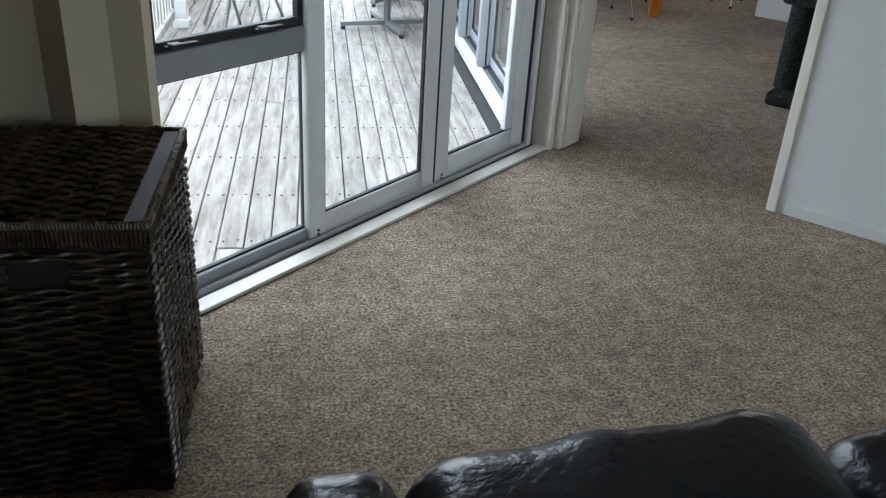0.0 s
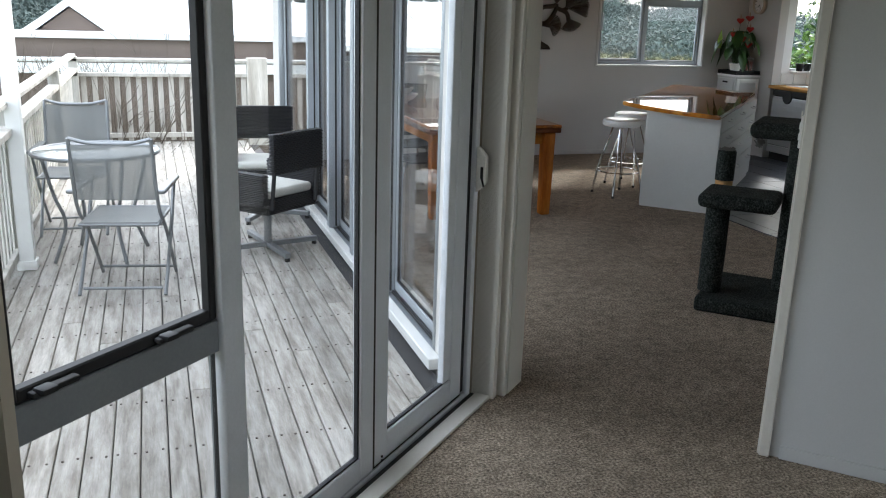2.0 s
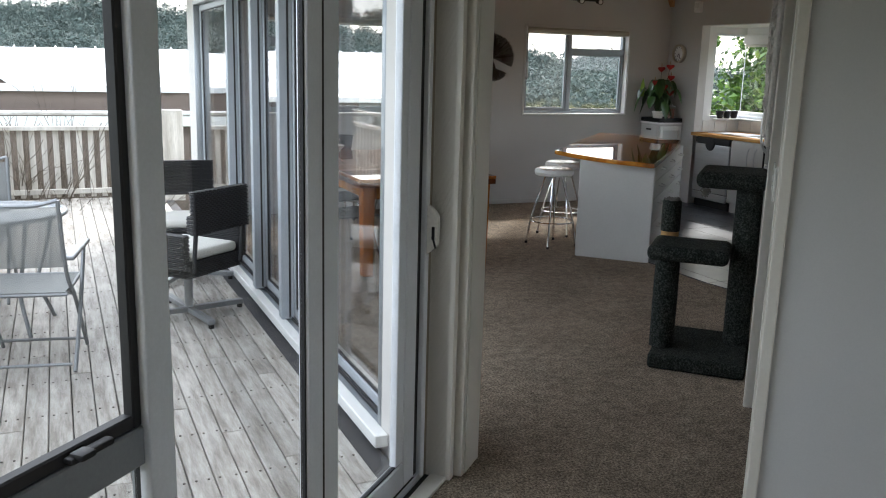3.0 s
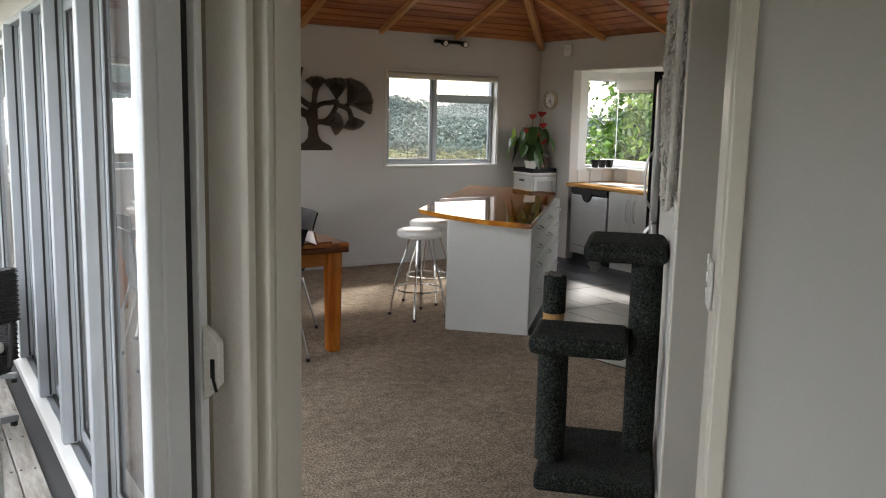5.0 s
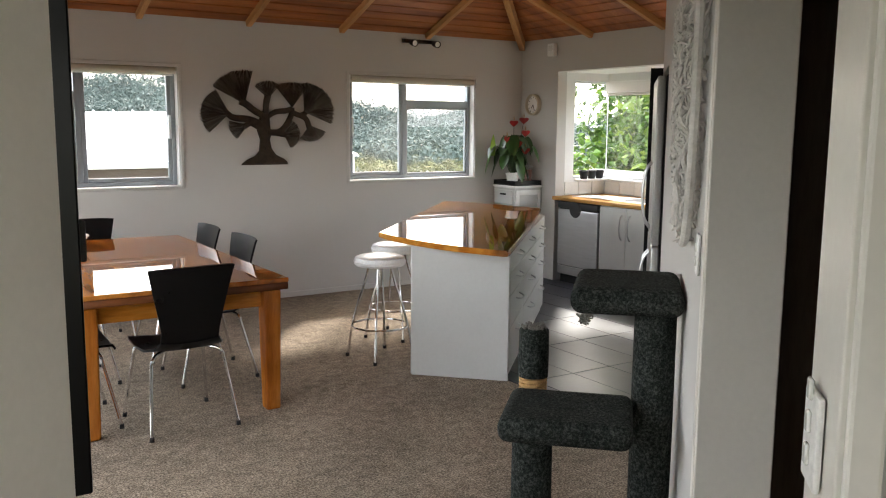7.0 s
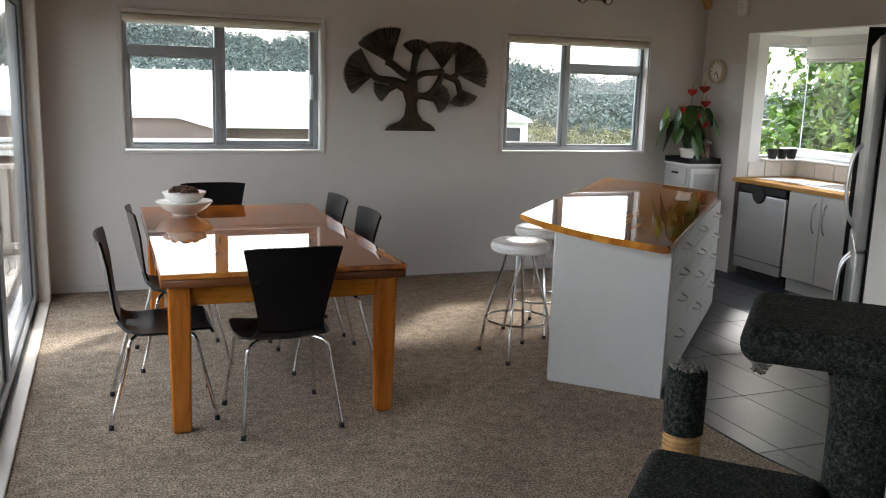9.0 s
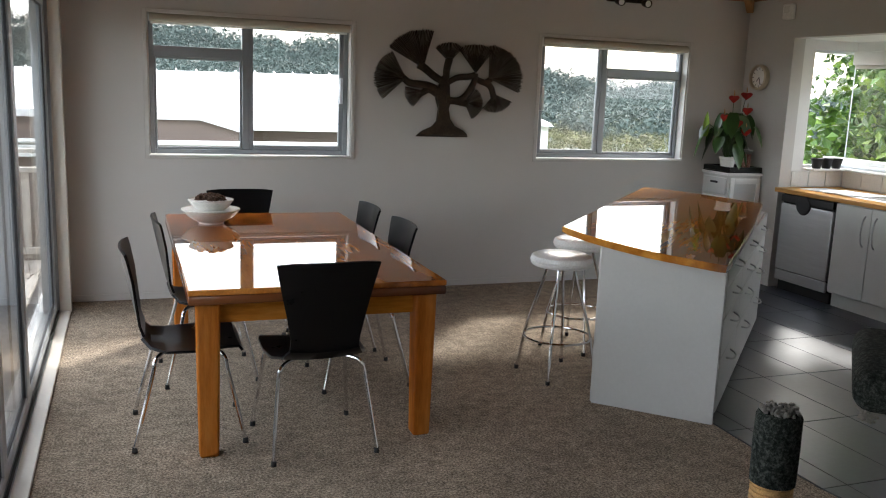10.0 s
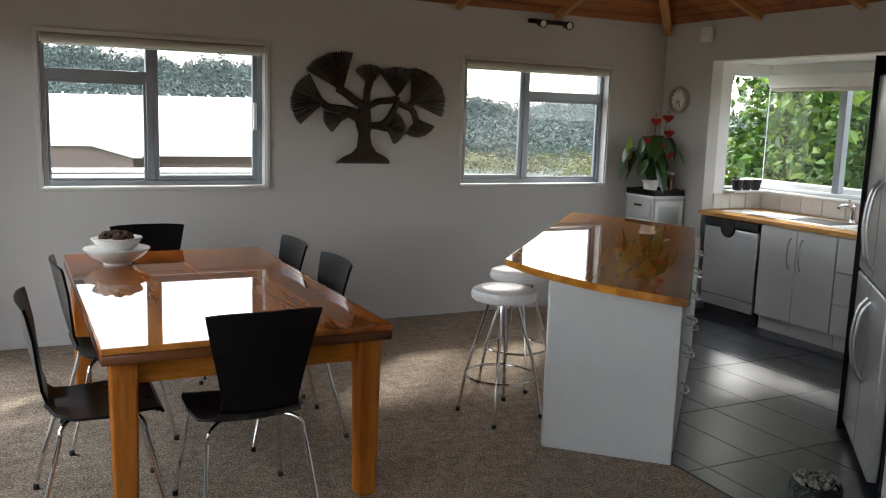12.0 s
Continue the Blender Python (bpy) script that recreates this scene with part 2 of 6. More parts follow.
def curve_pts(ctrl, n=8):
    """Points of a smooth curve through the control points."""
    c = [Vector(p) for p in ctrl]
    c = [c[0] * 2 - c[1]] + c + [c[-1] * 2 - c[-2]]
    out = []
    for i in range(1, len(c) - 2):
        for j in range(n):
            t = j / n
            out.append(0.5 * ((2 * c[i]) + (c[i + 1] - c[i - 1]) * t + (2 * c[i - 1] - 5 * c[i] + 4 * c[i + 1] - c[i + 2]) * t * t + (3 * c[i] - c[i - 1] - 3 * c[i + 1] + c[i + 2]) * t ** 3))
    out.append(c[-2])
    return out


def prism(bm, pts, z0, z1, m=None):
    """A flat plate with the outline pts (x, y)."""
    lo = [bm.verts.new((x, y, z0)) for x, y in pts]
    hi = [bm.verts.new((x, y, z1)) for x, y in pts]
    k = len(pts)
    bm.faces.new(lo[::-1])
    bm.faces.new(hi)
    for i in range(k):
        bm.faces.new((lo[i], lo[(i + 1) % k], hi[(i + 1) % k], hi[i]))
    if m is not None:
        bmesh.ops.transform(bm, matrix=m, verts=lo + hi)
    return lo + hi


def lathe(bm, prof, n=24, m=None):
    """A turned shape from (radius, height) pairs."""
    rings = [[bm.verts.new((r * math.cos(2 * math.pi * j / n), r * math.sin(2 * math.pi * j / n), z)) for j in range(n)] for r, z in prof]
    for a, b in zip(rings, rings[1:]):
        for j in range(n):
            bm.faces.new((a[j], a[(j + 1) % n], b[(j + 1) % n], b[j]))
    bm.faces.new(rings[0][::-1])
    bm.faces.new(rings[-1])
    vs = [v for r in rings for v in r]
    if m is not None:
        bmesh.ops.transform(bm, matrix=m, verts=vs)
    return vs


def part(name, bm, material, parent=None, label="", smooth=True, m=None):
    """Links a bmesh as one mesh object, under a thing or a part."""
    bmesh.ops.recalc_face_normals(bm, faces=bm.faces)
    me = bpy.data.meshes.new(name)
    bm.to_mesh(me)
    bm.free()
    me.materials.append(material)
    if smooth:
        whole = sum(p.area for p in me.polygons)
        me.set_sharp_from_angle(angle=radians(35))
        for p in me.polygons:
            p.use_smooth = p.area < 0.1 * whole
    ob = new(name, me)
    if parent is not None:
        ob.parent = parent
    if m is not None:
        ob.matrix_basis = m
    if label:
        ob["label"] = label
    return ob


def thing(name, m, label, category, group=""):
    e = new(name)
    e.empty_display_size = 0.1
    e.matrix_basis = m
    return tagged(e, label, category, group)


def setting(name, bm, material, label, category="", smooth=False):
    return tagged(part(name, bm, material, None, "", smooth), label, category or name.split("_")[0], "", "structure")


def wall(name, a, b, thick, z0, z1, material, label, holes=()):
    """A wall from a to b in plan, its inner face on that line and its thickness to the left of it; holes as (s0, s1, z0, z1)."""
    a, b = Vector((*a, 0)), Vector((*b, 0))
    d = b - a
    length = d.length
    m = Matrix.Translation(a) @ Matrix.Rotation(math.atan2(d.y, d.x), 4, "Z")
    ss = sorted({0.0, length, *[h[0] for h in holes], *[h[1] for h in holes]})
    bm = bmesh.new()
    for s0, s1 in zip(ss, ss[1:]):
        mid = (s0 + s1) / 2
        zz = z0
        for h in sorted((h for h in holes if h[0] < mid < h[1]), key=lambda q: q[2]):
            if h[2] > zz + 1e-4:
                box(bm, s0, s1, 0, thick, zz, h[2], m)
            zz = h[3]
        if zz < z1 - 1e-4:
            box(bm, s0, s1, 0, thick, zz, z1, m)
    return setting(name, bm, material, label, "wall")


# ---- large structure ----
CEIL = 2.51
RISE = 0.38


def roof_z(x, y):
    return CEIL + RISE * max(0.0, min(-y, 2.1 - x, x + 3.66, y + 5.9))


# north wall with its two windows
wall("wall_north", (-3.66, 0), (2.1, 0), 0.15, -0.3, CEIL, WALL, "off-white painted plaster wall with two windows",
     [(0.565, 2.055, 1.08, 2.10), (3.68, 5.14, 1.08, 2.10)])
# west wall with the glazed sliding doors
wall("wall_west", (-3.66, -6.05), (-3.66, 0.15), 0.16, -0.3, CEIL, WALL, "off-white painted wall around wide sliding doors", [(0.35, 5.75, 0.0, 2.16)])
# east wall, open to the kitchen bay
wall("wall_east", (2.1, 0), (2.1, -3.69), 0.12, -0.3, CEIL, WALL, "off-white painted wall around the kitchen bay", [(0.60, 3.60, 0.0, 2.17)])
# doorway wall between the wings, and the living room side
bm = bmesh.new()
vbox(bm, -6.98, -6.84, 2.90, 6.5, -0.3, 2.6)
vbox(bm, -6.98, -6.84, 1.815, 2.90, 2.06, 2.6)
vbox(bm, -6.98, -6.82, 1.62, 1.815, -0.3, 2.6)
setting("wall_doorway", bm, WALL_COOL, "pale grey painted wall beside the cased opening", "wall")
# diagonal wall with the hanging twig panel
bm = bmesh.new()
us = [-5.72 + i * 0.095 for i in range(0, 43)]
for u0, u1 in zip(us, us[1:]):
    p = uv((u0 + u1) / 2, 2.86)
    low = 1.98 if -2.68 < (u0 + u1) / 2 else -0.3
    vbox(bm, u0, u1, 2.86, 3.04, low, max(2.3, roof_z(p.x, p.y) + 0.06))
bmesh.ops.remove_doubles(bm, verts=bm.verts, dist=0.0005)
setting("wall_diagonal", bm, WALL, "white painted wall beside the cat tree", "wall")
for nm, q in (("back", (-2.78, -1.70, 3.46, 3.52, -0.3, 2.1)), ("side", (-2.76, -2.70, 3.042, 3.458, -0.3, 2.1)), ("end", (-1.74, -1.68, 2.862, 3.458, -0.3, 2.62))):
    bm = bmesh.new()
    vbox(bm, *q)
    setting("wall_recess_" + nm, bm, WALL, "white painted wall of the fridge recess", "wall")
wall("wall_kitchen_south", (2.92, -3.69), (1.25, -3.69), 0.12, -0.3, 3.0, WALL, "white painted kitchen wall past the fridge")
# unlit hall behind it; its darkness is put into the timber colour
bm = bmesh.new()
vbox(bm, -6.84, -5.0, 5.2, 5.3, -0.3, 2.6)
HALL = wood("hall_timber_shaded", (0.06, 0.042, 0.026), (0.115, 0.08, 0.052), (0.16, 0.115, 0.078), "z", 0.5)
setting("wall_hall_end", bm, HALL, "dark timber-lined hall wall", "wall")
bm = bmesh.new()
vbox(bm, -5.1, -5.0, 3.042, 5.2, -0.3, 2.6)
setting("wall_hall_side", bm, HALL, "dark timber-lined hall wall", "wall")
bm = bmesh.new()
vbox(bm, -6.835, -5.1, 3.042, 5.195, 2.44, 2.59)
setting("ceiling_hall", bm, HALL, "timber hall ceiling coloured dark as if unlit", "ceiling")
# wall round the living room's sliding doors
WARM = mat("wall_beige", (0.36, 0.32, 0.245), 0.75, var=0.03, scale=1.2, fine=160, fvar=0.02, bump=0.05)
for nm, q in (("post", (-7.07, -6.985, 1.55, 1.77, -0.3, 2.6)), ("head", (-9.36, -7.07, 1.55, 1.77, 2.12, 2.6)), ("side", (-9.60, -9.36, 1.55, 1.77, -0.3, 2.6))):
    bm = bmesh.new()
    vbox(bm, *q)
    setting("wall_door_" + nm, bm, WARM, "beige painted wall around the living room sliding door", "wall")
# remaining living room walls, behind the camera and to its sides
wall("wall_living_return", (-6.9, -7.95), (-5.36, -7.95), 0.12, -0.3, 2.6, WARM, "beige painted wall behind the wicker hamper")
wall("wall_living_west", (-6.9, -14.0), (-6.9, -7.83), 0.12, -0.3, 2.6, WARM, "beige painted living room wall")
# openings out of view, added to let sky light into the room
wall("wall_living_south", (2.0, -14.0), (-6.9, -14.0), 0.12, -0.3, 2.6, WARM, "beige painted living room wall with an added opening for daylight", [(0.9, 4.6, 0.3, 2.25)])
wall("wall_living_east", (-0.4, -9.6), (2.0, -14.0), 0.12, -0.3, 2.6, WARM, "beige painted living room wall with an added opening for daylight", [(0.5, 4.5, 0.3, 2.25)])

# floors
bm = bmesh.new()
prism(bm, [(-3.66, 0.0), (-3.66, -6.05), (-5.40, -7.93), (-6.9, -7.95), (-6.9, -14), (2.0, -14), (-0.4, -9.6), (3.3, -5.0), (3.3, -0.4), (2.1, 0.0)], -0.12, 0.0)
setting("floor_carpet", bm, CARPET, "speckled brown-beige loop carpet", "floor")
TILE_EDGE = [(-2.625, 1.95), (-2.96, 2.27), (-3.16, 2.47), (-3.45, 2.86)]
bm = bmesh.new()
tp = [uv(u, v) for u, v in TILE_EDGE] + [Vector((2.9, -3.68, 0)), Vector((2.9, -0.60, 0)), Vector((1.5, -0.35, 0))]
prism(bm, [(p.x, p.y) for p in tp], 0.0005, 0.004)
setting("floor_tiled", bm, GROUT, "dark slate-tiled kitchen floor", "floor")

# pine ceiling on rafters over the dining room, plain ceiling over the living room
bm = bmesh.new()
rc = [(-3.66, 0), (2.1, 0), (2.1, -5.9), (-3.66, -5.9)]
apn, aps = (-0.78, -2.88, CEIL + RISE * 2.88), (-0.78, -3.02, CEIL + RISE * 2.88)
lo = [bm.verts.new((x, y, CEIL)) for x, y in rc]
p, q = bm.verts.new(apn), bm.verts.new(aps)
for f in ((lo[0], lo[1], p), (lo[1], lo[2], q, p), (lo[2], lo[3], q), (lo[3], lo[0], p, q)):
    bm.faces.new(f)
r = bmesh.ops.extrude_face_region(bm, geom=list(bm.faces))
bmesh.ops.translate(bm, vec=(0, 0, 0.1), verts=[g for g in r["geom"] if isinstance(g, bmesh.types.BMVert)])
# board courses parallel to the walls
for i in range(1, 24):
    d = i * 0.118
    z = CEIL + RISE * d - 0.004
    x0, x1 = -3.66 + d, 2.1 - d
    if x1 - x0 > 0.1:
        rod(bm, (x0, -d, z), (x1, -d, z), 0.005, n=4)
        rod(bm, (x1, -d, z), (x1, -5.9 + d, z), 0.005, n=4)
setting("ceiling_pine", bm, PINE, "honey-orange pine board ceiling", "ceiling")
bm = bmesh.new()
prism(bm, [(-3.7, -5.95), (-5.5, -7.8), (-6.98, -7.83), (-6.98, -14.1), (2.1, -14.1), (-0.3, -9.6), (2.3, -5.95)], 2.45, 2.6)
setting("ceiling_living", bm, WALL_COOL, "plain painted living room ceiling", "ceiling")


def rafter(foot, inward, length, deep=0.14, wide=0.05, lift=0.0):
    """A sloping timber from the wall plate up towards the roof's middle."""
    f, d = Vector((*foot, 0)), Vector((*inward, 0)).normalized()
    slope = RISE * max(abs(d.x), abs(d.y))
    a = math.atan(slope)
    m = Matrix.Translation((f.x, f.y, CEIL - 0.01 + lift)) @ Matrix.Rotation(math.atan2(d.y, d.x), 4, "Z") @ Matrix.Rotation(-a, 4, "Y")
    bm = bmesh.new()
    box(bm, -0.02, length / math.cos(a), -wide / 2, wide / 2, -deep, 0.0, None, 0.004, 1)
    return tagged(part("rafter", bm, RAFTER, None, "", False, m), "honey pine roof rafter", "rafter", "ceiling rafters", "structure")


for x in (-2.85, -1.907, -0.968, -0.063, 0.883):
    rafter((x, 0), (0, -1), min(x + 3.66, 2.1 - x, 2.88), 0.13, lift=0.09)
for y in (-1.10, -2.03, -2.96, -3.9, -4.8):
    rafter((2.1, y), (-1, 0), min(-y, 5.9 + y, 2.8), 0.13, lift=0.09)
    rafter((-3.66, y), (1, 0), min(-y, 5.9 + y, 2.8), 0.13, lift=0.09)
for c, d in (((2.1, 0), (-1, -1)), ((-3.66, 0), (1, -1)), ((2.1, -5.9), (-1, 1)), ((-3.66, -5.9), (1, 1))):
    rafter(c, d, 4.0, 0.19, 0.06, lift=0.1)

# ground
GRASS = mat("far_ground", (0.06, 0.075, 0.035), 0.95, var=0.4, scale=0.2, fine=4, fvar=0.3, bump=0)
bm = bmesh.new()
prism(bm, [(-1500, -1500), (1500, -1500), (1500, 1500), (-1500, 1500)], -3.4, -3.0)
setting("ground", bm, GRASS, "rough grassy ground below the house", "ground")


# ---- openings: windows, sliding doors, trims ----
BLIND = mat("cream_blind", (0.52, 0.48, 0.40), 0.85, var=0.06, fine=200, bump=0.2)


def frame_ring(bm, x0, x1, z0, z1, y0, y1, w, bevel=0.004):
    """Four bars round an opening in the x-z plane."""
    box(bm, x0, x0 + w, y0, y1, z0, z1, None, bevel, 1)
    box(bm, x1 - w, x1, y0, y1, z0, z1, None, bevel, 1)
    box(bm, x0 + w, x1 - w, y0, y1, z0, z0 + w, None, bevel, 1)
    box(bm, x0 + w, x1 - w, y0, y1, z1 - w, z1, None, bevel, 1)


def pane(x0, x1, z0, z1, y, parent):
    bm = bmesh.new()
    box(bm, x0, x1, y - 0.003, y + 0.003, z0, z1)
    ob = part("pane", bm, GLASS, parent, "", False)
    ob.visible_shadow = False
    return ob


def house_window(name, x0, x1, z0, z1, mullion, awning_left, label):
    """An aluminium window in the north wall: a fixed light below a top-hung one on one side, a sliding sash on the other."""
    bm = bmesh.new()
    frame_ring(bm, x0, x1, z0, z1, 0.075, 0.14, 0.035)
    win = setting(name, bm, ALU, label, "window")
    bm = bmesh.new()
    box(bm, mullion - 0.025, mullion + 0.025, 0.07, 0.13, z0 + 0.035, z1 - 0.035, None, 0.004, 1)
    part("mullion", bm, ALU, win)
    a0, a1 = (x0 + 0.035, mullion - 0.025) if awning_left else (mullion + 0.025, x1 - 0.035)
    b0, b1 = (mullion + 0.025, x1 - 0.035) if awning_left else (x0 + 0.035, mullion - 0.025)
    zt = z1 - 0.255
    bm = bmesh.new()
    box(bm, a0, a1, 0.065, 0.13, zt - 0.045, zt + 0.03, None, 0.004, 1)
    part("transom", bm, ALU, win)
    bm = bmesh.new()
    frame_ring(bm, b0, b1, z0 + 0.035, z1 - 0.035, 0.08, 0.11, 0.035)
    sash = part("sash", bm, ALU, win)
    bm = bmesh.new()
    hx = b1 - 0.02 if awning_left else b0 + 0.02
    box(bm, hx - 0.012, hx + 0.012, 0.05, 0.08, z0 + 0.40, z0 + 0.60, None, 0.005, 2)
    part("latch", bm, ALU_WHITE, sash)
    bm = bmesh.new()
    frame_ring(bm, a0, a1, z0 + 0.035, zt - 0.045, 0.085, 0.105, 0.018)
    part("glazing_bead", bm, ALU, win)
    pane(a0, a1, z0 + 0.035, zt - 0.045, 0.10, win)
    pane(a0, a1, zt + 0.03, z1 - 0.035, 0.10, win)
    pane(b0 + 0.035, b1 - 0.035, z0 + 0.07, z1 - 0.07, 0.095, win)
    # reveal lining and face trim
    bm = bmesh.new()
    for u0, u1, w0, w1 in ((x0 - 0.012, x0, z0, z1), (x1, x1 + 0.012, z0, z1), (x0 - 0.012, x1 + 0.012, z1, z1 + 0.012)):
        box(bm, u0, u1, 0.001, 0.13, w0, w1)
    part("reveal", bm, WHITE, win, "white painted window reveal")
    bm = bmesh.new()
    frame_ring(bm, x0 - 0.04, x1 + 0.04, z0 - 0.03, z1 + 0.028, -0.014, -0.001, 0.03, 0.003)
    part("architrave", bm, WALL, win, "narrow painted window trim")
    bm = bmesh.new()
    box(bm, x0 - 0.012, x1 + 0.012, -0.02, 0.075, z0 - 0.014, z0, None, 0.004, 1)
    part("window_sill", bm, WHITE, win)
    # rolled blind
    t = thing("roller_blind", pose(0, 0, 0), "rolled-up cream roller blind at the window head", "blind")
    bm = bmesh.new()
    rod(bm, (x0 + 0.01, 0.012, z1 - 0.032), (x1 - 0.01, 0.012, z1 - 0.032), 0.03, n=20)
    part("roll", bm, BLIND, t)
    bm = bmesh.new()
    box(bm, x0 + 0.015, x1 - 0.015, 0.05, 0.062, z1 - 0.075, z1 - 0.055, None, 0.004, 1)
    part("bottom_rail", bm, WHITE, t)
    for x in (x0 + 0.005, x1 - 0.005):
        bm = bmesh.new()
        box(bm, x - 0.005, x + 0.005, 0.0, 0.06, z1 - 0.06, z1 - 0.001)
        part("bracket", bm, WHITE, t)


house_window("window_1", -3.09, -1.61, 1.085, 2.092, -2.40, True, "grey aluminium window with a top-hung light and sliding sash")
house_window("window_2", 0.03, 1.475, 1.085, 2.092, 0.675, False, "grey aluminium window with a top-hung light and sliding sash")


def glazed_panel(name, parent, x0, x1, z0, z1, y, midrail=None, stile=0.05, deep=0.035, mtl=None):
    """One panel of a sliding door in the local x-z plane."""
    mtl = mtl or ALU
    bm = bmesh.new()
    frame_ring(bm, x0, x1, z0, z1, y - deep / 2, y + deep / 2, stile)
    if midrail:
        box(bm, x0 + stile, x1 - stile, y - deep / 2, y + deep / 2, midrail - 0.045, midrail + 0.045, None, 0.004, 1)
    p = part(name, bm, mtl, parent)
    bm = bmesh.new()
    lo = z0 + stile
    frame_ring(bm, x0 + stile, x1 - stile, lo, (midrail - 0.045) if midrail else z1 - stile, y - 0.008, y + 0.008, 0.008, 0)
    if midrail:
        frame_ring(bm, x0 + stile, x1 - stile, midrail + 0.045, z1 - stile, y - 0.008, y + 0.008, 0.008, 0)
    part("seal", bm, ALU_DARK, p, "black rubber glazing seal", False)
    if midrail:
        pane(x0 + stile, x1 - stile, lo, midrail - 0.045, y, p)
        pane(x0 + stile, x1 - stile, midrail + 0.045, z1 - stile, y, p)
    else:
        pane(x0 + stile, x1 - stile, lo, z1 - stile, y, p)
    return p


# living room sliding door, along the diagonal: local x is u, local y is -v
M45 = R45.copy()
door = tagged(new("door_1"), "aluminium sliding door to the deck with a fixed side light", "door", "", "structure")
door.matrix_basis = M45
bm = bmesh.new()
frame_ring(bm, -9.36, -7.075, -0.03, 2.12, -1.68, -1.58, 0.035)
part("outer_frame", bm, ALU_WHITE, door)
bm = bmesh.new()
for y in (-1.668, -1.640, -1.610):
    box(bm, -9.32, -7.11, y - 0.004, y + 0.004, 0.005, 0.022)
part("track", bm, ALU_WHITE, door, "pale aluminium door track")
bm = bmesh.new()
box(bm, -9.32, -7.11, -1.665, -1.585, 0.004, 0.007)
part("track_bed", bm, ALU_DARK, door)
# solid dark strip stands for the shade in the gap by the sill
bm = bmesh.new()
box(bm, -9.34, -7.04, -1.703, -1.681, 0.001, 0.009)
part("track_gap_shade", bm, ALU_DARK, door, "dark strip for the shade in the gap along the door track", False)
side = glazed_panel("side_light", door, -9.325, -8.60, 0.02, 2.09, -1.628, 0.80, 0.045, 0.05)
# inner shading of the silver sash is given as a dark colour
bm = bmesh.new()
frame_ring(bm, -9.28, -8.645, 0.845, 2.045, -1.648, -1.618, 0.032)
sash = part("awning_sash", bm, ALU_DARK, side, "opening sash coloured dark for its inner shading")
for x in (-9.17, -8.82):
    bm = bmesh.new()
    box(bm, x - 0.06, x + 0.06, -1.672, -1.648, 0.852, 0.868, None, 0.006, 2)
    box(bm, x - 0.05, x - 0.01, -1.69, -1.655, 0.860, 0.875, None, 0.005, 2)
    part("stay", bm, ALU_DARK, side, "dark window stay")
glazed_panel("sliding_panel", door, -8.655, -7.885, 0.024, 2.09, -1.652, None, 0.085, 0.035, ALU_WHITE)
right = glazed_panel("lock_panel", door, -7.868, -7.135, 0.024, 2.09, -1.640, None, 0.10, 0.04, ALU_WHITE)
bm = bmesh.new()
box(bm, -7.295, -7.2355, -1.655, -1.625, 0.13, 1.985, None, 0.004, 1)
part("inner_stile", bm, ALU_WHITE, right)
bm = bmesh.new()
box(bm, -7.884, -7.869, -1.665, -1.615, 0.03, 2.08)
part("meeting_seal", bm, ALU_DARK, right, "black brush seal between the panels", False)
bm = bmesh.new()
box(bm, -7.134, -7.112, -1.66, -1.615, 0.03, 2.08)
part("edge_seal", bm, ALU_DARK, right, "black seal along the lock edge", False)
bm = bmesh.new()
prism(bm, [(-0.095, -0.020), (-0.080, 0.0), (-0.055, 0.022), (0.055, 0.022), (0.080, 0.0), (0.095, -0.020)], -0.016, 0.016, Matrix(((0, 0, 1, -7.095), (0, -1, 0, -1.702), (1, 0, 0, 1.02), (0, 0, 0, 1))))
bmesh.ops.bevel(bm, geom=list(bm.edges), offset=0.004, segments=2, affect="EDGES", profile=0.5)
h = part("door_handle", bm, CERAMIC, door, "white moulded door handle")
bm = bmesh.new()
box(bm, -7.115, -7.110, -1.715, -1.703, 0.985, 1.035, None, 0.002, 1)
tube(bm, [(-7.112, -1.709, 0.99), (-7.118, -1.716, 0.975), (-7.122, -1.724, 0.955)], 0.004, 6)
part("thumb_turn", bm, BLACKRUB, h, "black thumb lever")
for x, z in ((-8.615, 0.035), (-8.615, 0.052), (-7.83, 0.04), (-7.83, 0.056)):
    bm = bmesh.new()
    rod(bm, (x, -1.676, z), (x, -1.672, z), 0.005)
    part("screw", bm, ALU_DARK, door)
# pale sill board inside the door
bm = bmesh.new()
vbox(bm, -9.36, -7.0, 1.704, 1.774, 0.0, 0.016, 0.004)
setting("trim_door_sill", bm, TRIM, "cream painted timber door sill", "trim")
# posts and casings round the opening between the rooms
bm = bmesh.new()
vbox(bm, -7.07, -7.03, 1.682, 1.79, 0, 2.2, 0.004)
vbox(bm, -7.02, -6.986, 1.755, 1.822, 0, 2.14, 0.006)
vbox(bm, -6.983, -6.818, 1.79, 1.824, 0, 2.08, 0.003)
setting("trim_jamb_deck_side", bm, TRIM, "cream painted door casing beside the sliding door", "trim")
bm = bmesh.new()
vbox(bm, -7.0, -6.984, 2.895, 2.934, 0, 2.105, 0.005)
vbox(bm, -6.985, -6.838, 2.888, 2.901, 0, 2.06, 0.003)
vbox(bm, -7.0, -6.984, 1.84, 2.893, 2.065, 2.105, 0.005)
setting("trim_jamb_wall_side", bm, TRIM, "cream painted door casing at the wall", "trim")
bm = bmesh.new()
vbox(bm, -5.738, -5.722, 2.85, 3.04, 0, 2.3, 0.004)
vbox(bm, -5.72, -5.66, 2.848, 2.859, 0, 2.3, 0.003)
setting("trim_wall_end", bm, TRIM, "white painted board on the wall end", "trim")

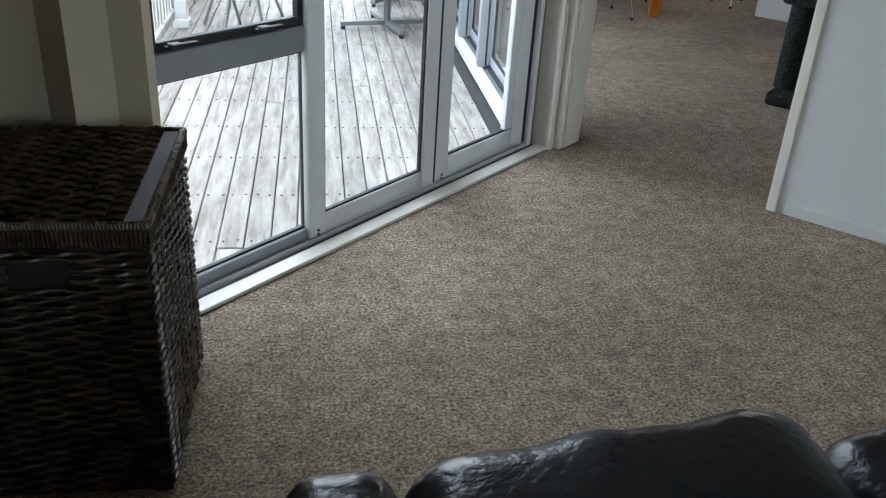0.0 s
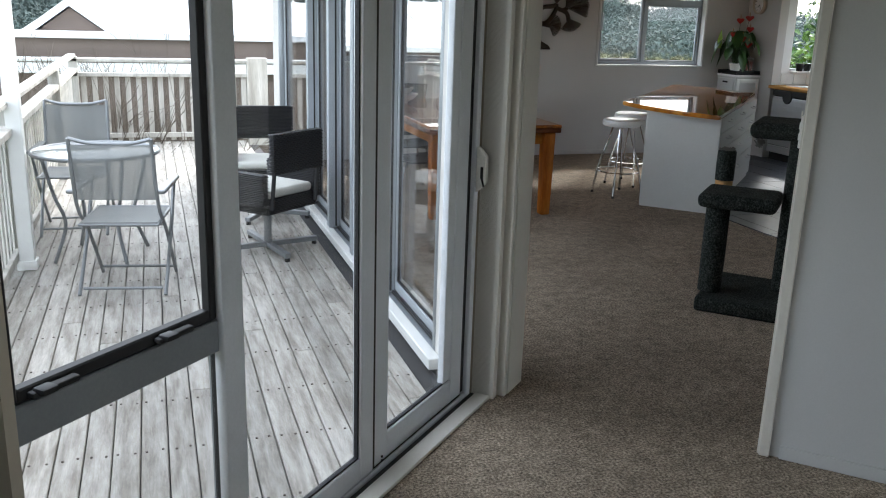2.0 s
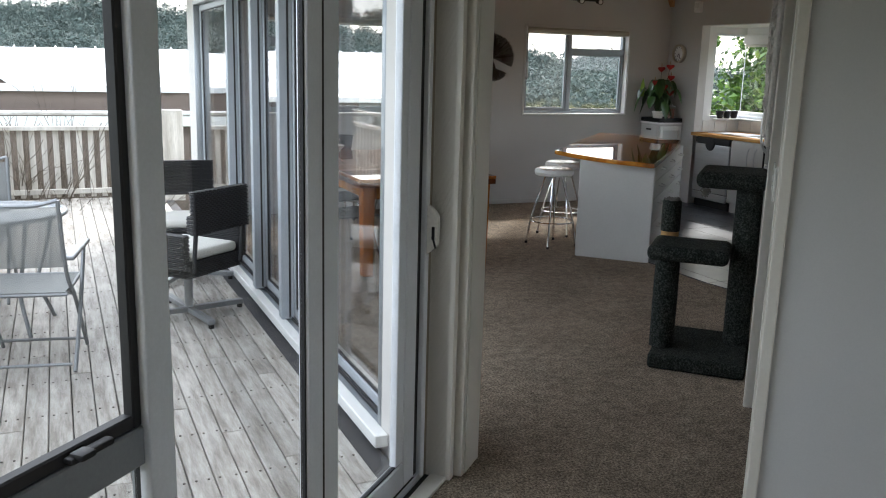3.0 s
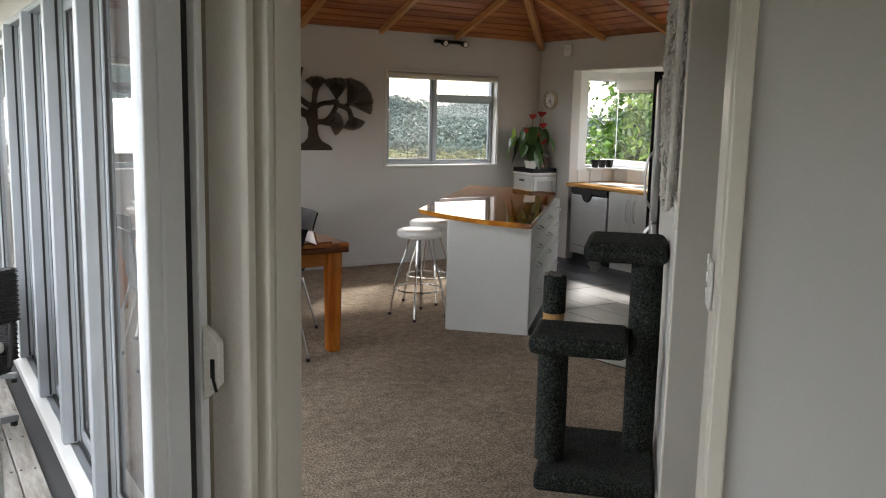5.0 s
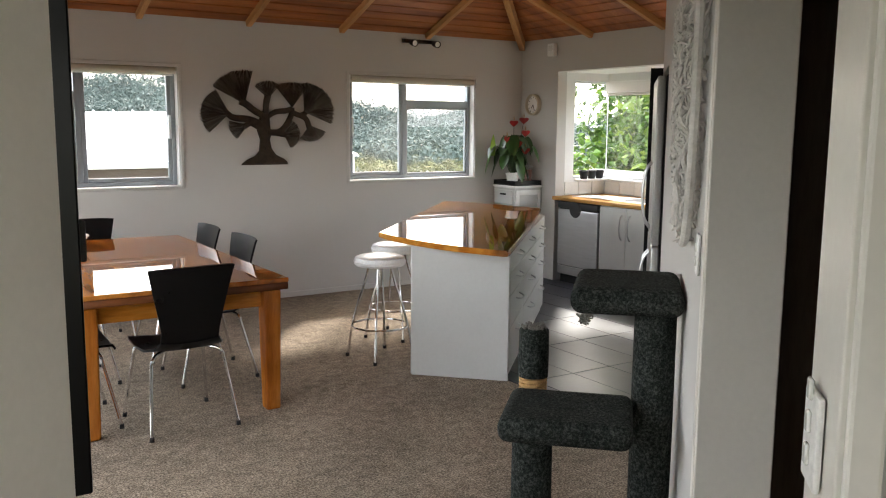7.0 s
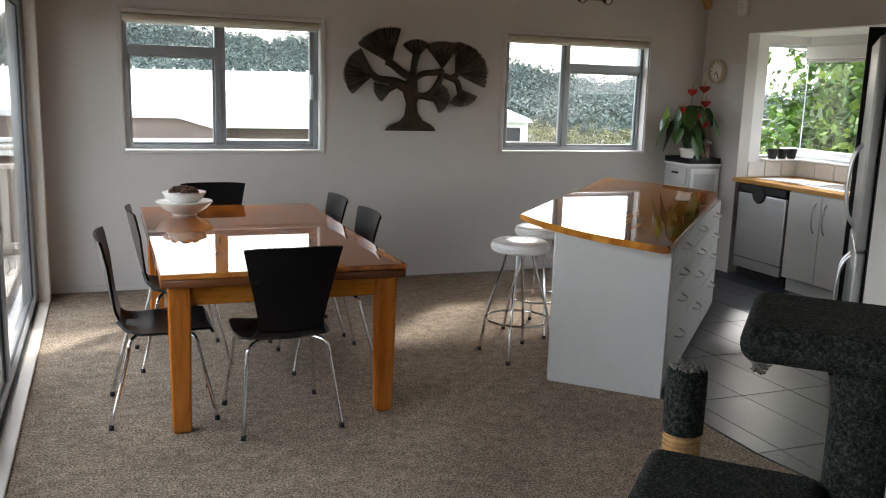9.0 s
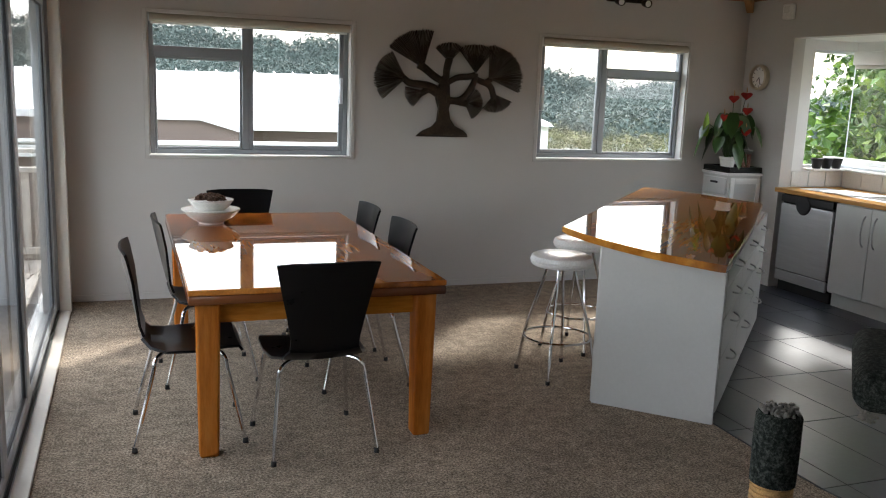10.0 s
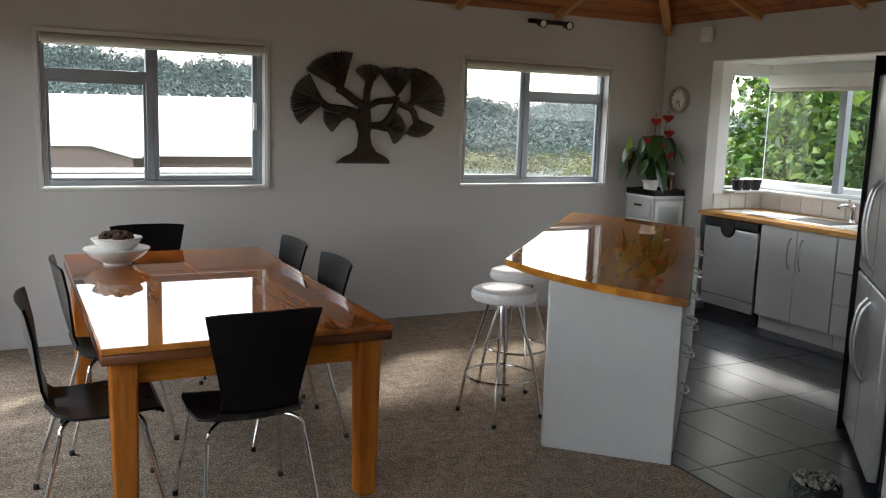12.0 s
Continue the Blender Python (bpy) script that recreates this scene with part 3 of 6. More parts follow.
# dining room sliding doors in the west wall: local x is y reversed
MW = Matrix.Translation((-3.66, 0, 0)) @ Matrix.Rotation(radians(90), 4, "Z")
dd = tagged(new("door_2"), "wide aluminium sliding doors from dining room to deck", "door", "", "structure")
dd.matrix_basis = MW
bm = bmesh.new()
frame_ring(bm, -5.70, -0.30, -0.03, 2.16, 0.06, 0.165, 0.04)
part("outer_frame", bm, ALU, dd)
bm = bmesh.new()
for y in (0.07, 0.098, 0.126):
    box(bm, -5.66, -0.34, y - 0.004, y + 0.004, 0.012, 0.03)
part("track", bm, ALU_DARK, dd, "", False)
for i, (a, b) in enumerate(((-5.66, -4.72), (-4.72, -3.90), (-3.90, -3.10), (-3.10, -2.20), (-2.20, -0.36))):
    pp = glazed_panel("door_panel", dd, a, b, 0.03, 2.12, 0.095, None, 0.055, 0.035, ALU_MID)
    if i in (2, 3):
        bm = bmesh.new()
        hx = b - 0.03 if i == 2 else a + 0.06
        tube(bm, curve_pts([(hx, 0.115, 0.92), (hx, 0.155, 0.97), (hx, 0.155, 1.13), (hx, 0.115, 1.18)], 5), 0.009, 8)
        part("door_handle", bm, ALU_WHITE, pp)
for y in (-4.72, -3.90, -3.10, -2.20):
    bm = bmesh.new()
    box(bm, y - 0.045, y + 0.03, 0.1135, 0.195, 0.02, 2.13, None, 0.004, 1)
    st = part("interlock_stile", bm, ALU_MID, dd)
    bm = bmesh.new()
    box(bm, y - 0.048, y - 0.0455, 0.135, 0.147, 0.03, 2.12)
    part("seal", bm, ALU_DARK, st, "black brush seal", False)
bm = bmesh.new()
box(bm, -3.72, -3.652, -5.70, -0.30, 0.0, 0.016, None, 0.004, 1)
setting("trim_dining_sill", bm, TRIM, "cream painted timber door sill", "trim")
bm = bmesh.new()
box(bm, -3.75, -3.648, -0.305, -0.21, 0.0, 2.2, None, 0.004, 1)
box(bm, -3.75, -3.648, -5.80, -5.695, 0.0, 2.2, None, 0.004, 1)
box(bm, -3.75, -3.648, -5.695, -0.305, 2.155, 2.22, None, 0.004, 1)
setting("trim_dining_door", bm, TRIM, "cream painted casing of the sliding doors", "trim")
bm = bmesh.new()
box(bm, -3.885, -3.822, -5.80, 0.3, -0.04, 0.018, None, 0.004, 1)
setting("trim_outer_sill", bm, WHITE, "white painted outer sill along the deck", "trim")
# skirtings
bm = bmesh.new()
box(bm, -3.64, 1.4, -0.012, -0.001, 0, 0.05, None, 0.003, 1)
setting("baseboard_north", bm, WALL, "low painted skirting board", "baseboard")
bm = bmesh.new()
vbox(bm, -6.992, -6.981, 2.97, 6.4, 0, 0.055, 0.003)
setting("baseboard_living", bm, WALL_COOL, "low painted skirting board", "baseboard")
bm = bmesh.new()
vbox(bm, -5.7, -2.75, 2.848, 2.859, 0, 0.055, 0.003)
setting("baseboard_diagonal", bm, WALL, "low painted skirting board", "baseboard")

# ---- kitchen bay ----
BX = 2.80
bm = bmesh.new()
box(bm, BX, BX + 0.12, -3.72, -0.48, -0.3, 1.07)
box(bm, BX, BX + 0.12, -3.72, -0.48, 2.09, 2.5)
setting("wall_bay_back", bm, WHITE, "white painted wall of the kitchen bay", "wall")
bm = bmesh.new()
box(bm, 2.22, BX, -0.60, -0.48, -0.3, 1.07)
box(bm, 2.22, BX, -0.60, -0.48, 2.09, 2.5)
box(bm, 2.22, 2.34, -0.60, -0.48, 1.07, 2.09)
box(bm, 2.22, BX, -3.72, -3.60, -0.3, 2.5)
setting("wall_bay_sides", bm, WHITE, "white painted side walls of the kitchen bay", "wall")
bm = bmesh.new()
box(bm, 2.222, BX + 0.12, -3.72, -0.48, 2.17, 2.3)
setting("ceiling_bay", bm, WHITE, "white painted ceiling of the kitchen bay", "ceiling")
win = tagged(new("window_3"), "grey aluminium corner window over the kitchen sink", "window", "", "structure")
win.matrix_basis = Matrix.Translation((BX, 0, 0)) @ Matrix.Rotation(radians(-90), 4, "Z")
bm = bmesh.new()
box(bm, 3.57, 3.60, 0.03, 0.09, 1.07, 2.09, None, 0.004, 1)
box(bm, 0.54, 3.57, 0.03, 0.09, 1.07, 1.10, None, 0.004, 1)
box(bm, 0.54, 3.57, 0.03, 0.09, 2.06, 2.09, None, 0.004, 1)
part("window_frame", bm, ALU_WHITE, win)
bm = bmesh.new()
box(bm, 1.32, 1.385, 0.02, 0.09, 1.10, 2.06, None, 0.004, 1)
part("mullion", bm, ALU, win)
pane(0.545, 1.32, 1.10, 2.06, 0.06, win)
pane(1.385, 3.57, 1.10, 2.06, 0.06, win)
bm = bmesh.new()
rod(bm, (0.542, 0.06, 1.10), (0.542, 0.06, 2.06), 0.005, n=8)
part("corner_joint", bm, ALU_WHITE, win, "thin clear joint where two panes meet")
bm = bmesh.new()
box(bm, 0.60, 3.60, -0.06, 0.03, 1.045, 1.068, None, 0.004, 1)
part("window_sill", bm, WHITE, win)
bm = bmesh.new()
box(bm, 0.2, 3.7, 0.13, 0.30, 1.02, 1.14, None, 0.006, 1)
part("outer_ledge", bm, WHITE, win, "white painted outer ledge")
ws = tagged(new("window_4"), "narrow aluminium side light of the kitchen bay", "window", "", "structure")
ws.matrix_basis = Matrix.Translation((0, -0.60, 0))
bm = bmesh.new()
box(bm, 2.34, 2.365, 0.03, 0.09, 1.07, 2.09, None, 0.004, 1)
box(bm, 2.365, 2.825, 0.03, 0.09, 1.07, 1.095, None, 0.004, 1)
box(bm, 2.365, 2.825, 0.03, 0.09, 2.065, 2.09, None, 0.004, 1)
part("window_frame", bm, ALU_WHITE, ws)
pane(2.365, 2.855, 1.095, 2.065, 0.06, ws)
t = thing("roller_blind", pose(0, 0, 0), "rolled-up white blind over the kitchen window", "blind")
bm = bmesh.new()
box(bm, 2.70, 2.78, -3.58, -0.66, 1.97, 2.085, None, 0.012, 2)
part("pelmet", bm, WHITE, t)
bm = bmesh.new()
rod(bm, (2.735, -3.56, 1.955), (2.735, -0.68, 1.955), 0.018, n=14)
part("roll", bm, CUSHION, t)
# splashback tiles under the window
bm0 = bmesh.new()
box(bm0, BX - 0.006, BX - 0.001, -3.60, -0.602, 0.90, 1.045)
sb = setting("splashback", bm0, WHITE, "white glazed tile splashback", "splashback")
for i in range(13):
    bm = bmesh.new()
    y = -0.61 - i * 0.225
    box(bm, BX - 0.014, BX - 0.004, max(-3.595, y - 0.219), y, 0.905, 1.04, None, 0.003, 1)
    part("tile", bm, CERAMIC, sb)
for i in range(3):
    bm = bmesh.new()
    x = 2.22 + i * 0.19
    box(bm, x, min(BX - 0.02, x + 0.184), -0.614, -0.602, 0.905, 1.04, None, 0.003, 1)
    part("tile", bm, CERAMIC, sb)

# bench and units
bt = tagged(new("worktop"), "honey timber kitchen worktop under the window", "worktop")
bm = bmesh.new()
box(bm, 2.055, BX - 0.015, -3.59, -0.605, 0.862, 0.90, None, 0.006, 2)
part("slab", bm, BENCHWOOD, bt)


def bow_handle(parent, a, b, out, r=0.006, name="handle"):
    """A curved bar handle from a to b that bows outwards."""
    a, b, out = Vector(a), Vector(b), Vector(out)
    bm = bmesh.new()
    tube(bm, curve_pts([a, a + (b - a) * 0.15 + out * 0.7, (a + b) / 2 + out, a + (b - a) * 0.85 + out * 0.7, b], 5), r, 8)
    return part(name, bm, SATIN, parent, "satin steel bow handle")


dw = thing("dishwasher", pose(2.075, -0.98, 0), "stainless steel dishwasher with a black control strip", "dishwasher")
bm = bmesh.new()
box(bm, 0.03, 0.58, -0.305, 0.305, 0.10, 0.858, None, 0.004, 1)
part("body", bm, BLACKRUB, dw)
bm = bmesh.new()
box(bm, 0.0, 0.03, -0.295, 0.295, 0.20, 0.775, None, 0.008, 2)
dwd = part("door", bm, STEEL, dw)
bm = bmesh.new()
box(bm, -0.004, 0.03, -0.295, 0.295, 0.79, 0.852, None, 0.006, 2)
part("control_strip", bm, BLACKRUB, dw, "black control strip")
bm = bmesh.new()
lathe(bm, [(0.001, -0.012), (0.075, -0.012), (0.085, 0.0), (0.075, 0.012), (0.001, 0.012)], 24, Matrix.Translation((0.0, 0.03, 0.785)) @ Matrix.Rotation(radians(90), 4, "Y"))
part("grip_recess", bm, BLACKRUB, dwd, "black moulded grip")
bm = bmesh.new()
box(bm, 0.005, 0.03, -0.295, 0.295, 0.105, 0.192, None, 0.005, 1)
part("lower_panel", bm, STEEL, dw)
bm = bmesh.new()
box(bm, 0.06, 0.08, -0.3, 0.3, 0.0, 0.10)
part("kickboard", bm, BLACKRUB, dw)


def base_unit(y0, y1, doors, label):
    u = thing("base_cabinet", pose(2.075, (y0 + y1) / 2, 0), label, "cabinet", "kitchen base units")
    w = abs(y1 - y0) / 2
    bm = bmesh.new()
    box(bm, 0.022, 0.58, -w, w, 0.12, 0.858)
    part("body", bm, CAB, u, "", False)
    bm = bmesh.new()
    box(bm, 0.06, 0.075, -w, w, 0.0, 0.12)
    part("kickboard", bm, CABGREY, u, "", False)
    if doors:
        for s in (-1, 1):
            bm = bmesh.new()
            box(bm, 0.0, 0.02, *sorted((s * 0.002, s * (w - 0.002))), 0.13, 0.852, None, 0.003, 1)
            d = part("door", bm, CABGREY, u)
            bow_handle(d, (0, s * 0.055, 0.55), (0, s * 0.055, 0.79), (-0.035, 0, 0))
    else:
        for z0, z1 in ((0.13, 0.36), (0.366, 0.60), (0.606, 0.852)):
            bm = bmesh.new()
            box(bm, 0.0, 0.02, -w + 0.002, w - 0.002, z0, z1, None, 0.003, 1)
            d = part("drawer", bm, CABGREY, u)
            bow_handle(d, (0, -0.09, z1 - 0.07), (0, 0.09, z1 - 0.07), (-0.03, 0, 0))


base_unit(-1.305, -2.02, True, "grey-fronted kitchen cabinet with two doors and steel handles")
base_unit(-2.025, -2.58, False, "grey-fronted kitchen drawer unit with steel handles")
base_unit(-2.585, -3.58, True, "grey-fronted kitchen cabinet with two doors and steel handles")

sk = thing("kitchen_sink", pose(2.42, -1.72, 0.90), "stainless steel inset sink with drainer", "sink")
bm = bmesh.new()
box(bm, -0.21, 0.21, -0.55, 0.42, -0.004, 0.006, None, 0.003, 1)
part("drainer", bm, STEEL, sk)
# no hollow here: a dark plate stands for the shade in the bowl
bm = bmesh.new()
box(bm, -0.16, 0.16, -0.08, 0.32, 0.005, 0.009, None, 0.002, 1)
part("bowl", bm, ALU_DARK, sk, "flat dark plate for the shade inside the sink bowl")
for i in range(6):
    bm = bmesh.new()
    rod(bm, (-0.14 + i * 0.055, -0.5, 0.008), (-0.14 + i * 0.055, -0.15, 0.008), 0.005, n=6)
    part("ridge", bm, STEEL, sk)
tp = thing("tap", pose(2.66, -1.68, 0.905), "chrome mixer tap behind the sink", "tap")
bm = bmesh.new()
lathe(bm, [(0.03, 0), (0.028, 0.015), (0.02, 0.02), (0.019, 0.10), (0.022, 0.105), (0.02, 0.13)], 16)
part("body", bm, CHROME, tp)
bm = bmesh.new()
tube(bm, curve_pts([(0, 0, 0.09), (-0.06, 0, 0.13), (-0.14, 0, 0.14), (-0.18, 0, 0.12)], 5), 0.011, 10)
part("spout", bm, CHROME, tp)
bm = bmesh.new()
tube(bm, [(0, 0, 0.13), (-0.01, 0, 0.15), (-0.06, 0, 0.175)], 0.008, 8)
part("lever", bm, CHROME, tp)
PAPER = mat("paper", (0.75, 0.76, 0.78), 0.7, var=0.05, scale=10, bump=0.02)
for i, (y, rz, c) in enumerate(((-0.95, 4, PAPER), (-1.12, -7, PAPER), (-1.2, 12, PAPER))):
    bm = bmesh.new()
    box(bm, -0.15, 0.15, -0.21, 0.21, 0.001 + i * 0.005, 0.005 + i * 0.005, None, 0.001, 1)
    o = part("newspaper", bm, c, None, "", False, pose(2.36, y, 0.90, 0, 0, rz))
    tagged(o, "folded grey-white newspaper on the worktop", "newspaper", "papers on the worktop")
for i, y in enumerate((2.44, 2.55, 2.66)):
    t = thing("herb_pot", pose(y, -0.655, 1.07), "small black plastic herb pot on the window ledge", "pot", "herb pots")
    bm = bmesh.new()
    lathe(bm, [(0.035, 0), (0.05, 0.075), (0.053, 0.075), (0.053, 0.09), (0.045, 0.09), (0.04, 0.08)], 14)
    part("pot", bm, BLACKRUB, t)
bm = bmesh.new()
box(bm, 2.36, 2.75, -0.71, -0.602, 1.052, 1.069, None, 0.004, 1)
setting("sill_side_window", bm, WHITE, "white painted ledge of the side window", "sill")

# ---- fridge in its recess ----
FR = R45
fr = thing("fridge", FR @ pose(-2.2, -2.80, 0), "tall grey steel four-door fridge with bowed handles", "fridge")
bm = bmesh.new()
box(bm, -0.44, 0.44, -0.62, -0.055, 0.05, 1.93, None, 0.006, 1)
part("body", bm, BLACKRUB, fr)
FRG = mat("fridge_steel", (0.36, 0.36, 0.35), 0.35, 0.5, var=0.05, bump=0.03)
for x0, x1 in ((-0.445, -0.003), (0.003, 0.445)):
    for z0, z1 in ((0.06, 0.90), (0.91, 1.92)):
        bm = bmesh.new()
        box(bm, x0, x1, -0.05, 0.0, z0, z1, None, 0.012, 3)
        d = part("door", bm, FRG, fr)
        hx = x0 + 0.05 if x0 > 0 else x1 - 0.05
        za, zb = (0.42, 0.82) if z0 < 0.5 else (0.97, 1.40)
        bow_handle(d, (hx, 0, za), (hx, 0, zb), (0, 0.055, 0), 0.009)
for x in (-0.4, 0.4):
    bm = bmesh.new()
    rod(bm, (x, -0.08, 0), (x, -0.08, 0.05), 0.02)
    part("foot", bm, BLACKRUB, fr)
bm = bmesh.new()
vbox(bm, -1.755, -1.742, 2.775, 2.859, 0.0, 2.02, 0.003)
o = setting("trim_fridge_panel", bm, BLACKPLY, "dark edge panel beside the fridge", "trim")

# ---- dining room things ----
# table
TX0, TX1, TY0, TY1 = -3.035, -1.885, -3.03, -0.86
tb = thing("dining_table", pose((TX0 + TX1) / 2, (TY0 + TY1) / 2, 0), "large varnished timber dining table with square honey-coloured legs", "table")
hx, hy = (TX1 - TX0) / 2, (TY1 - TY0) / 2
bm = bmesh.new()
box(bm, -hx, hx, -hy, hy, 0.742, 0.768, None, 0.006, 3)
part("tabletop", bm, RIMU, tb)
bm = bmesh.new()
box(bm, -hx + 0.002, hx - 0.002, -hy + 0.002, hy - 0.002, 0.702, 0.742, None, 0.004, 1)
part("top_edge", bm, RIMU_EDGE, tb, "thick edge below the top, darker than the top")
for sx in (-1, 1):
    for sy in (-1, 1):
        bm = bmesh.new()
        n = 12
        cx, cy = sx * (hx - 0.085), sy * (hy - 0.085)
        vs = box(bm, cx - 0.052, cx + 0.052, cy - 0.052, cy + 0.052, 0.0, 0.703, None, 0.014, 3)
        for v in bm.verts:
            k = 0.80 + 0.20 * min(1.0, v.co.z / 0.5)
            v.co.x, v.co.y = cx + (v.co.x - cx) * k, cy + (v.co.y - cy) * k
        part("leg", bm, HONEY, tb)
HONEY_X = wood("honey_timber_rail", (0.30, 0.09, 0.010), (0.46, 0.165, 0.022), (0.57, 0.24, 0.045), "x", 0.3, coat=0.4, scale=7)
for sx in (-1, 1):
    bm = bmesh.new()
    box(bm, sx * (hx - 0.10) - 0.013, sx * (hx - 0.10) + 0.013, -hy + 0.13, hy - 0.13, 0.60, 0.703, None, 0.004, 1)
    part("apron", bm, HONEY_X, tb)
    bm = bmesh.new()
    box(bm, -hx + 0.13, hx - 0.13, sx * (hy - 0.10) - 0.013, sx * (hy - 0.10) + 0.013, 0.60, 0.703, None, 0.004, 1)
    part("apron", bm, HONEY_X, tb)


def shell_grid(bm, rows, thick):
    """A bent sheet from rows of points, given thickness."""
    g = [[bm.verts.new(p) for p in r] for r in rows]
    fs = []
    for a, b in zip(g, g[1:]):
        for j in range(len(a) - 1):
            fs.append(bm.faces.new((a[j], a[j + 1], b[j + 1], b[j])))
    bmesh.ops.recalc_face_normals(bm, faces=fs)
    bmesh.ops.solidify(bm, geom=fs, thickness=thick)


def dining_chair(m):
    """A bent plywood chair on chrome legs; it faces +y."""
    c = thing("dining_chair", m, "black lacquered bent-plywood chair on chrome legs", "chair", "chairs round the dining table")
    # half-widths and places along the run from the seat's front edge to the top of the back
    prof = [(0.235, 0.425, 0.18), (0.215, 0.447, 0.205), (0.15, 0.452, 0.222), (0.02, 0.440, 0.228), (-0.10, 0.438, 0.215), (-0.165, 0.452, 0.18),
            (-0.20, 0.49, 0.155), (-0.222, 0.55, 0.155), (-0.245, 0.65, 0.175), (-0.268, 0.76, 0.200), (-0.288, 0.86, 0.222), (-0.296, 0.895, 0.228)]
    rows = []
    for i, (y, z, w) in enumerate(prof):
        back = max(0.0, min(1.0, (z - 0.50) / 0.25))
        r = []
        for j in range(11):
            s = j / 5 - 1
            dish = (0.012 * s * s) if back == 0 else 0.0
            r.append((s * w, y + back * 0.028 * s * s, z + dish - (0.008 * abs(s) ** 4 if i in (0, 11) else 0)))
        rows.append(r)
    bm = bmesh.new()
    shell_grid(bm, rows[:7], 0.012)
    part("seat", bm, BLACKPLY, c)
    bm = bmesh.new()
    shell_grid(bm, rows[6:], 0.012)
    part("backrest", bm, BLACKPLY, c)
    for sx in (-1, 1):
        for sy, fy in ((1, 0.235), (-1, -0.245)):
            bm = bmesh.new()
            tube(bm, curve_pts([(sx * 0.05, sy * 0.05, 0.425), (sx * 0.14, sy * 0.115, 0.424), (sx * 0.185, sy * 0.15, 0.40), (sx * 0.20, sy * 0.165, 0.33), (sx * 0.235, fy, 0.018)], 5), 0.0095, 10)
            leg = part("leg", bm, CHROME, c)
            bm = bmesh.new()
            rod(bm, (sx * 0.235, fy, 0.0), (sx * 0.2335, fy, 0.025), 0.013, 0.011, 10)
            part("rubber_foot", bm, BLACKRUB, leg)
    bm = bmesh.new()
    rod(bm, (0, 0, 0.418), (0, 0, 0.434), 0.07, n=16)
    part("mount_plate", bm, BLACKRUB, c)
    return c


ch = dining_chair(pose(-2.475, -2.885, 0, 0, 0, 3))
for x, y, a in ((-3.01, -2.615, -91), (-2.85, -1.80, -88), (-2.06, -2.08, 90), (-2.08, -1.42, 91), (-2.52, -0.86, 181)):
    copy_thing(ch, pose(x, y, 0, 0, 0, a))

# bowls
for r, z, lab in ((0.175, 0.768, "wide cream ceramic bowl on the table"), (0.135, 0.826, "smaller cream bowl stacked in the wide bowl")):
    t = thing("bowl", pose(-2.78, -1.25, z), lab, "bowl", "stacked bowls")
    bm = bmesh.new()
    lathe(bm, [(r * 0.42, 0.0), (r * 0.45, 0.012), (r * 0.8, 0.045), (r, 0.085), (r * 0.985, 0.09), (r * 0.95, 0.083), (r * 0.74, 0.05), (r * 0.3, 0.02), (0.001, 0.018)], 36)
    b = part("body", bm, CERAMIC, t)
    bm = bmesh.new()
    lathe(bm, [(r * 0.995, 0.083), (r * 1.005, 0.088), (r * 0.99, 0.092), (r * 0.97, 0.088)], 36)
    part("rim", bm, CANE, b, "plain unglazed rim")
CONE = mat("pine_cone", (0.09, 0.04, 0.02), 0.8, var=0.4, scale=30, bump=0.5)
rg = random.Random(4)
for i in range(7):
    a = i * 2.4
    rr = 0.0 if i == 0 else 0.065
    bm = bmesh.new()
    for k in range(6):
        zz, w = -0.025 + k * 0.01, 0.028 * math.sin(math.pi * (k + 1) / 7.5)
        for j in range(8):
            t = 2 * math.pi * (j + 0.5 * (k % 2)) / 8
            bmesh.ops.create_icosphere(bm, subdivisions=1, radius=0.009, matrix=Matrix.Translation((w * math.cos(t), w * math.sin(t), zz)))
    o = part("pine_cone", bm, CONE, None, "", True, pose(-2.78 + rr * math.cos(a), -1.25 + rr * math.sin(a), 0.911 + (0.012 if i == 0 else 0), 50 * rg.random(), 60 * rg.random(), 0))
    tagged(o, "brown pine cone in the bowl", "pine cone", "pine cones in the bowl")

# metal tree on the wall
art = thing("tree_wall_art", pose(-0.838, -0.004, 1.25), "dark bronze metal tree sculpture with pleated fan leaves", "wall art")


def ap(x, y, d=-0.02):
    return Vector(((x - 323) * 0.00158, d, (660 - y) * 0.00140))


bm = bmesh.new()
outline = [(182, 655), (200, 637), (255, 610), (287, 570), (295, 500), (278, 440), (290, 380), (305, 320), (330, 300), (352, 330), (355, 400), (362, 460), (352, 500), (362, 560), (390, 605), (445, 635), (465, 655), (465, 661), (182, 661)]
pts = [ap(x, y, 0) for x, y in outline]
lo = [bm.verts.new(p + Vector((0, -0.004, 0))) for p in pts]
mid = [bm.verts.new(p * 0.92 + Vector((0, -0.03, 0.02))) for p in pts]
for i in range(len(pts)):
    bm.faces.new((lo[i], lo[(i + 1) % len(pts)], mid[(i + 1) % len(pts)], mid[i]))
bm.faces.new(mid)
bm.faces.new(lo[::-1])
part("trunk", bm, BRONZE, art)
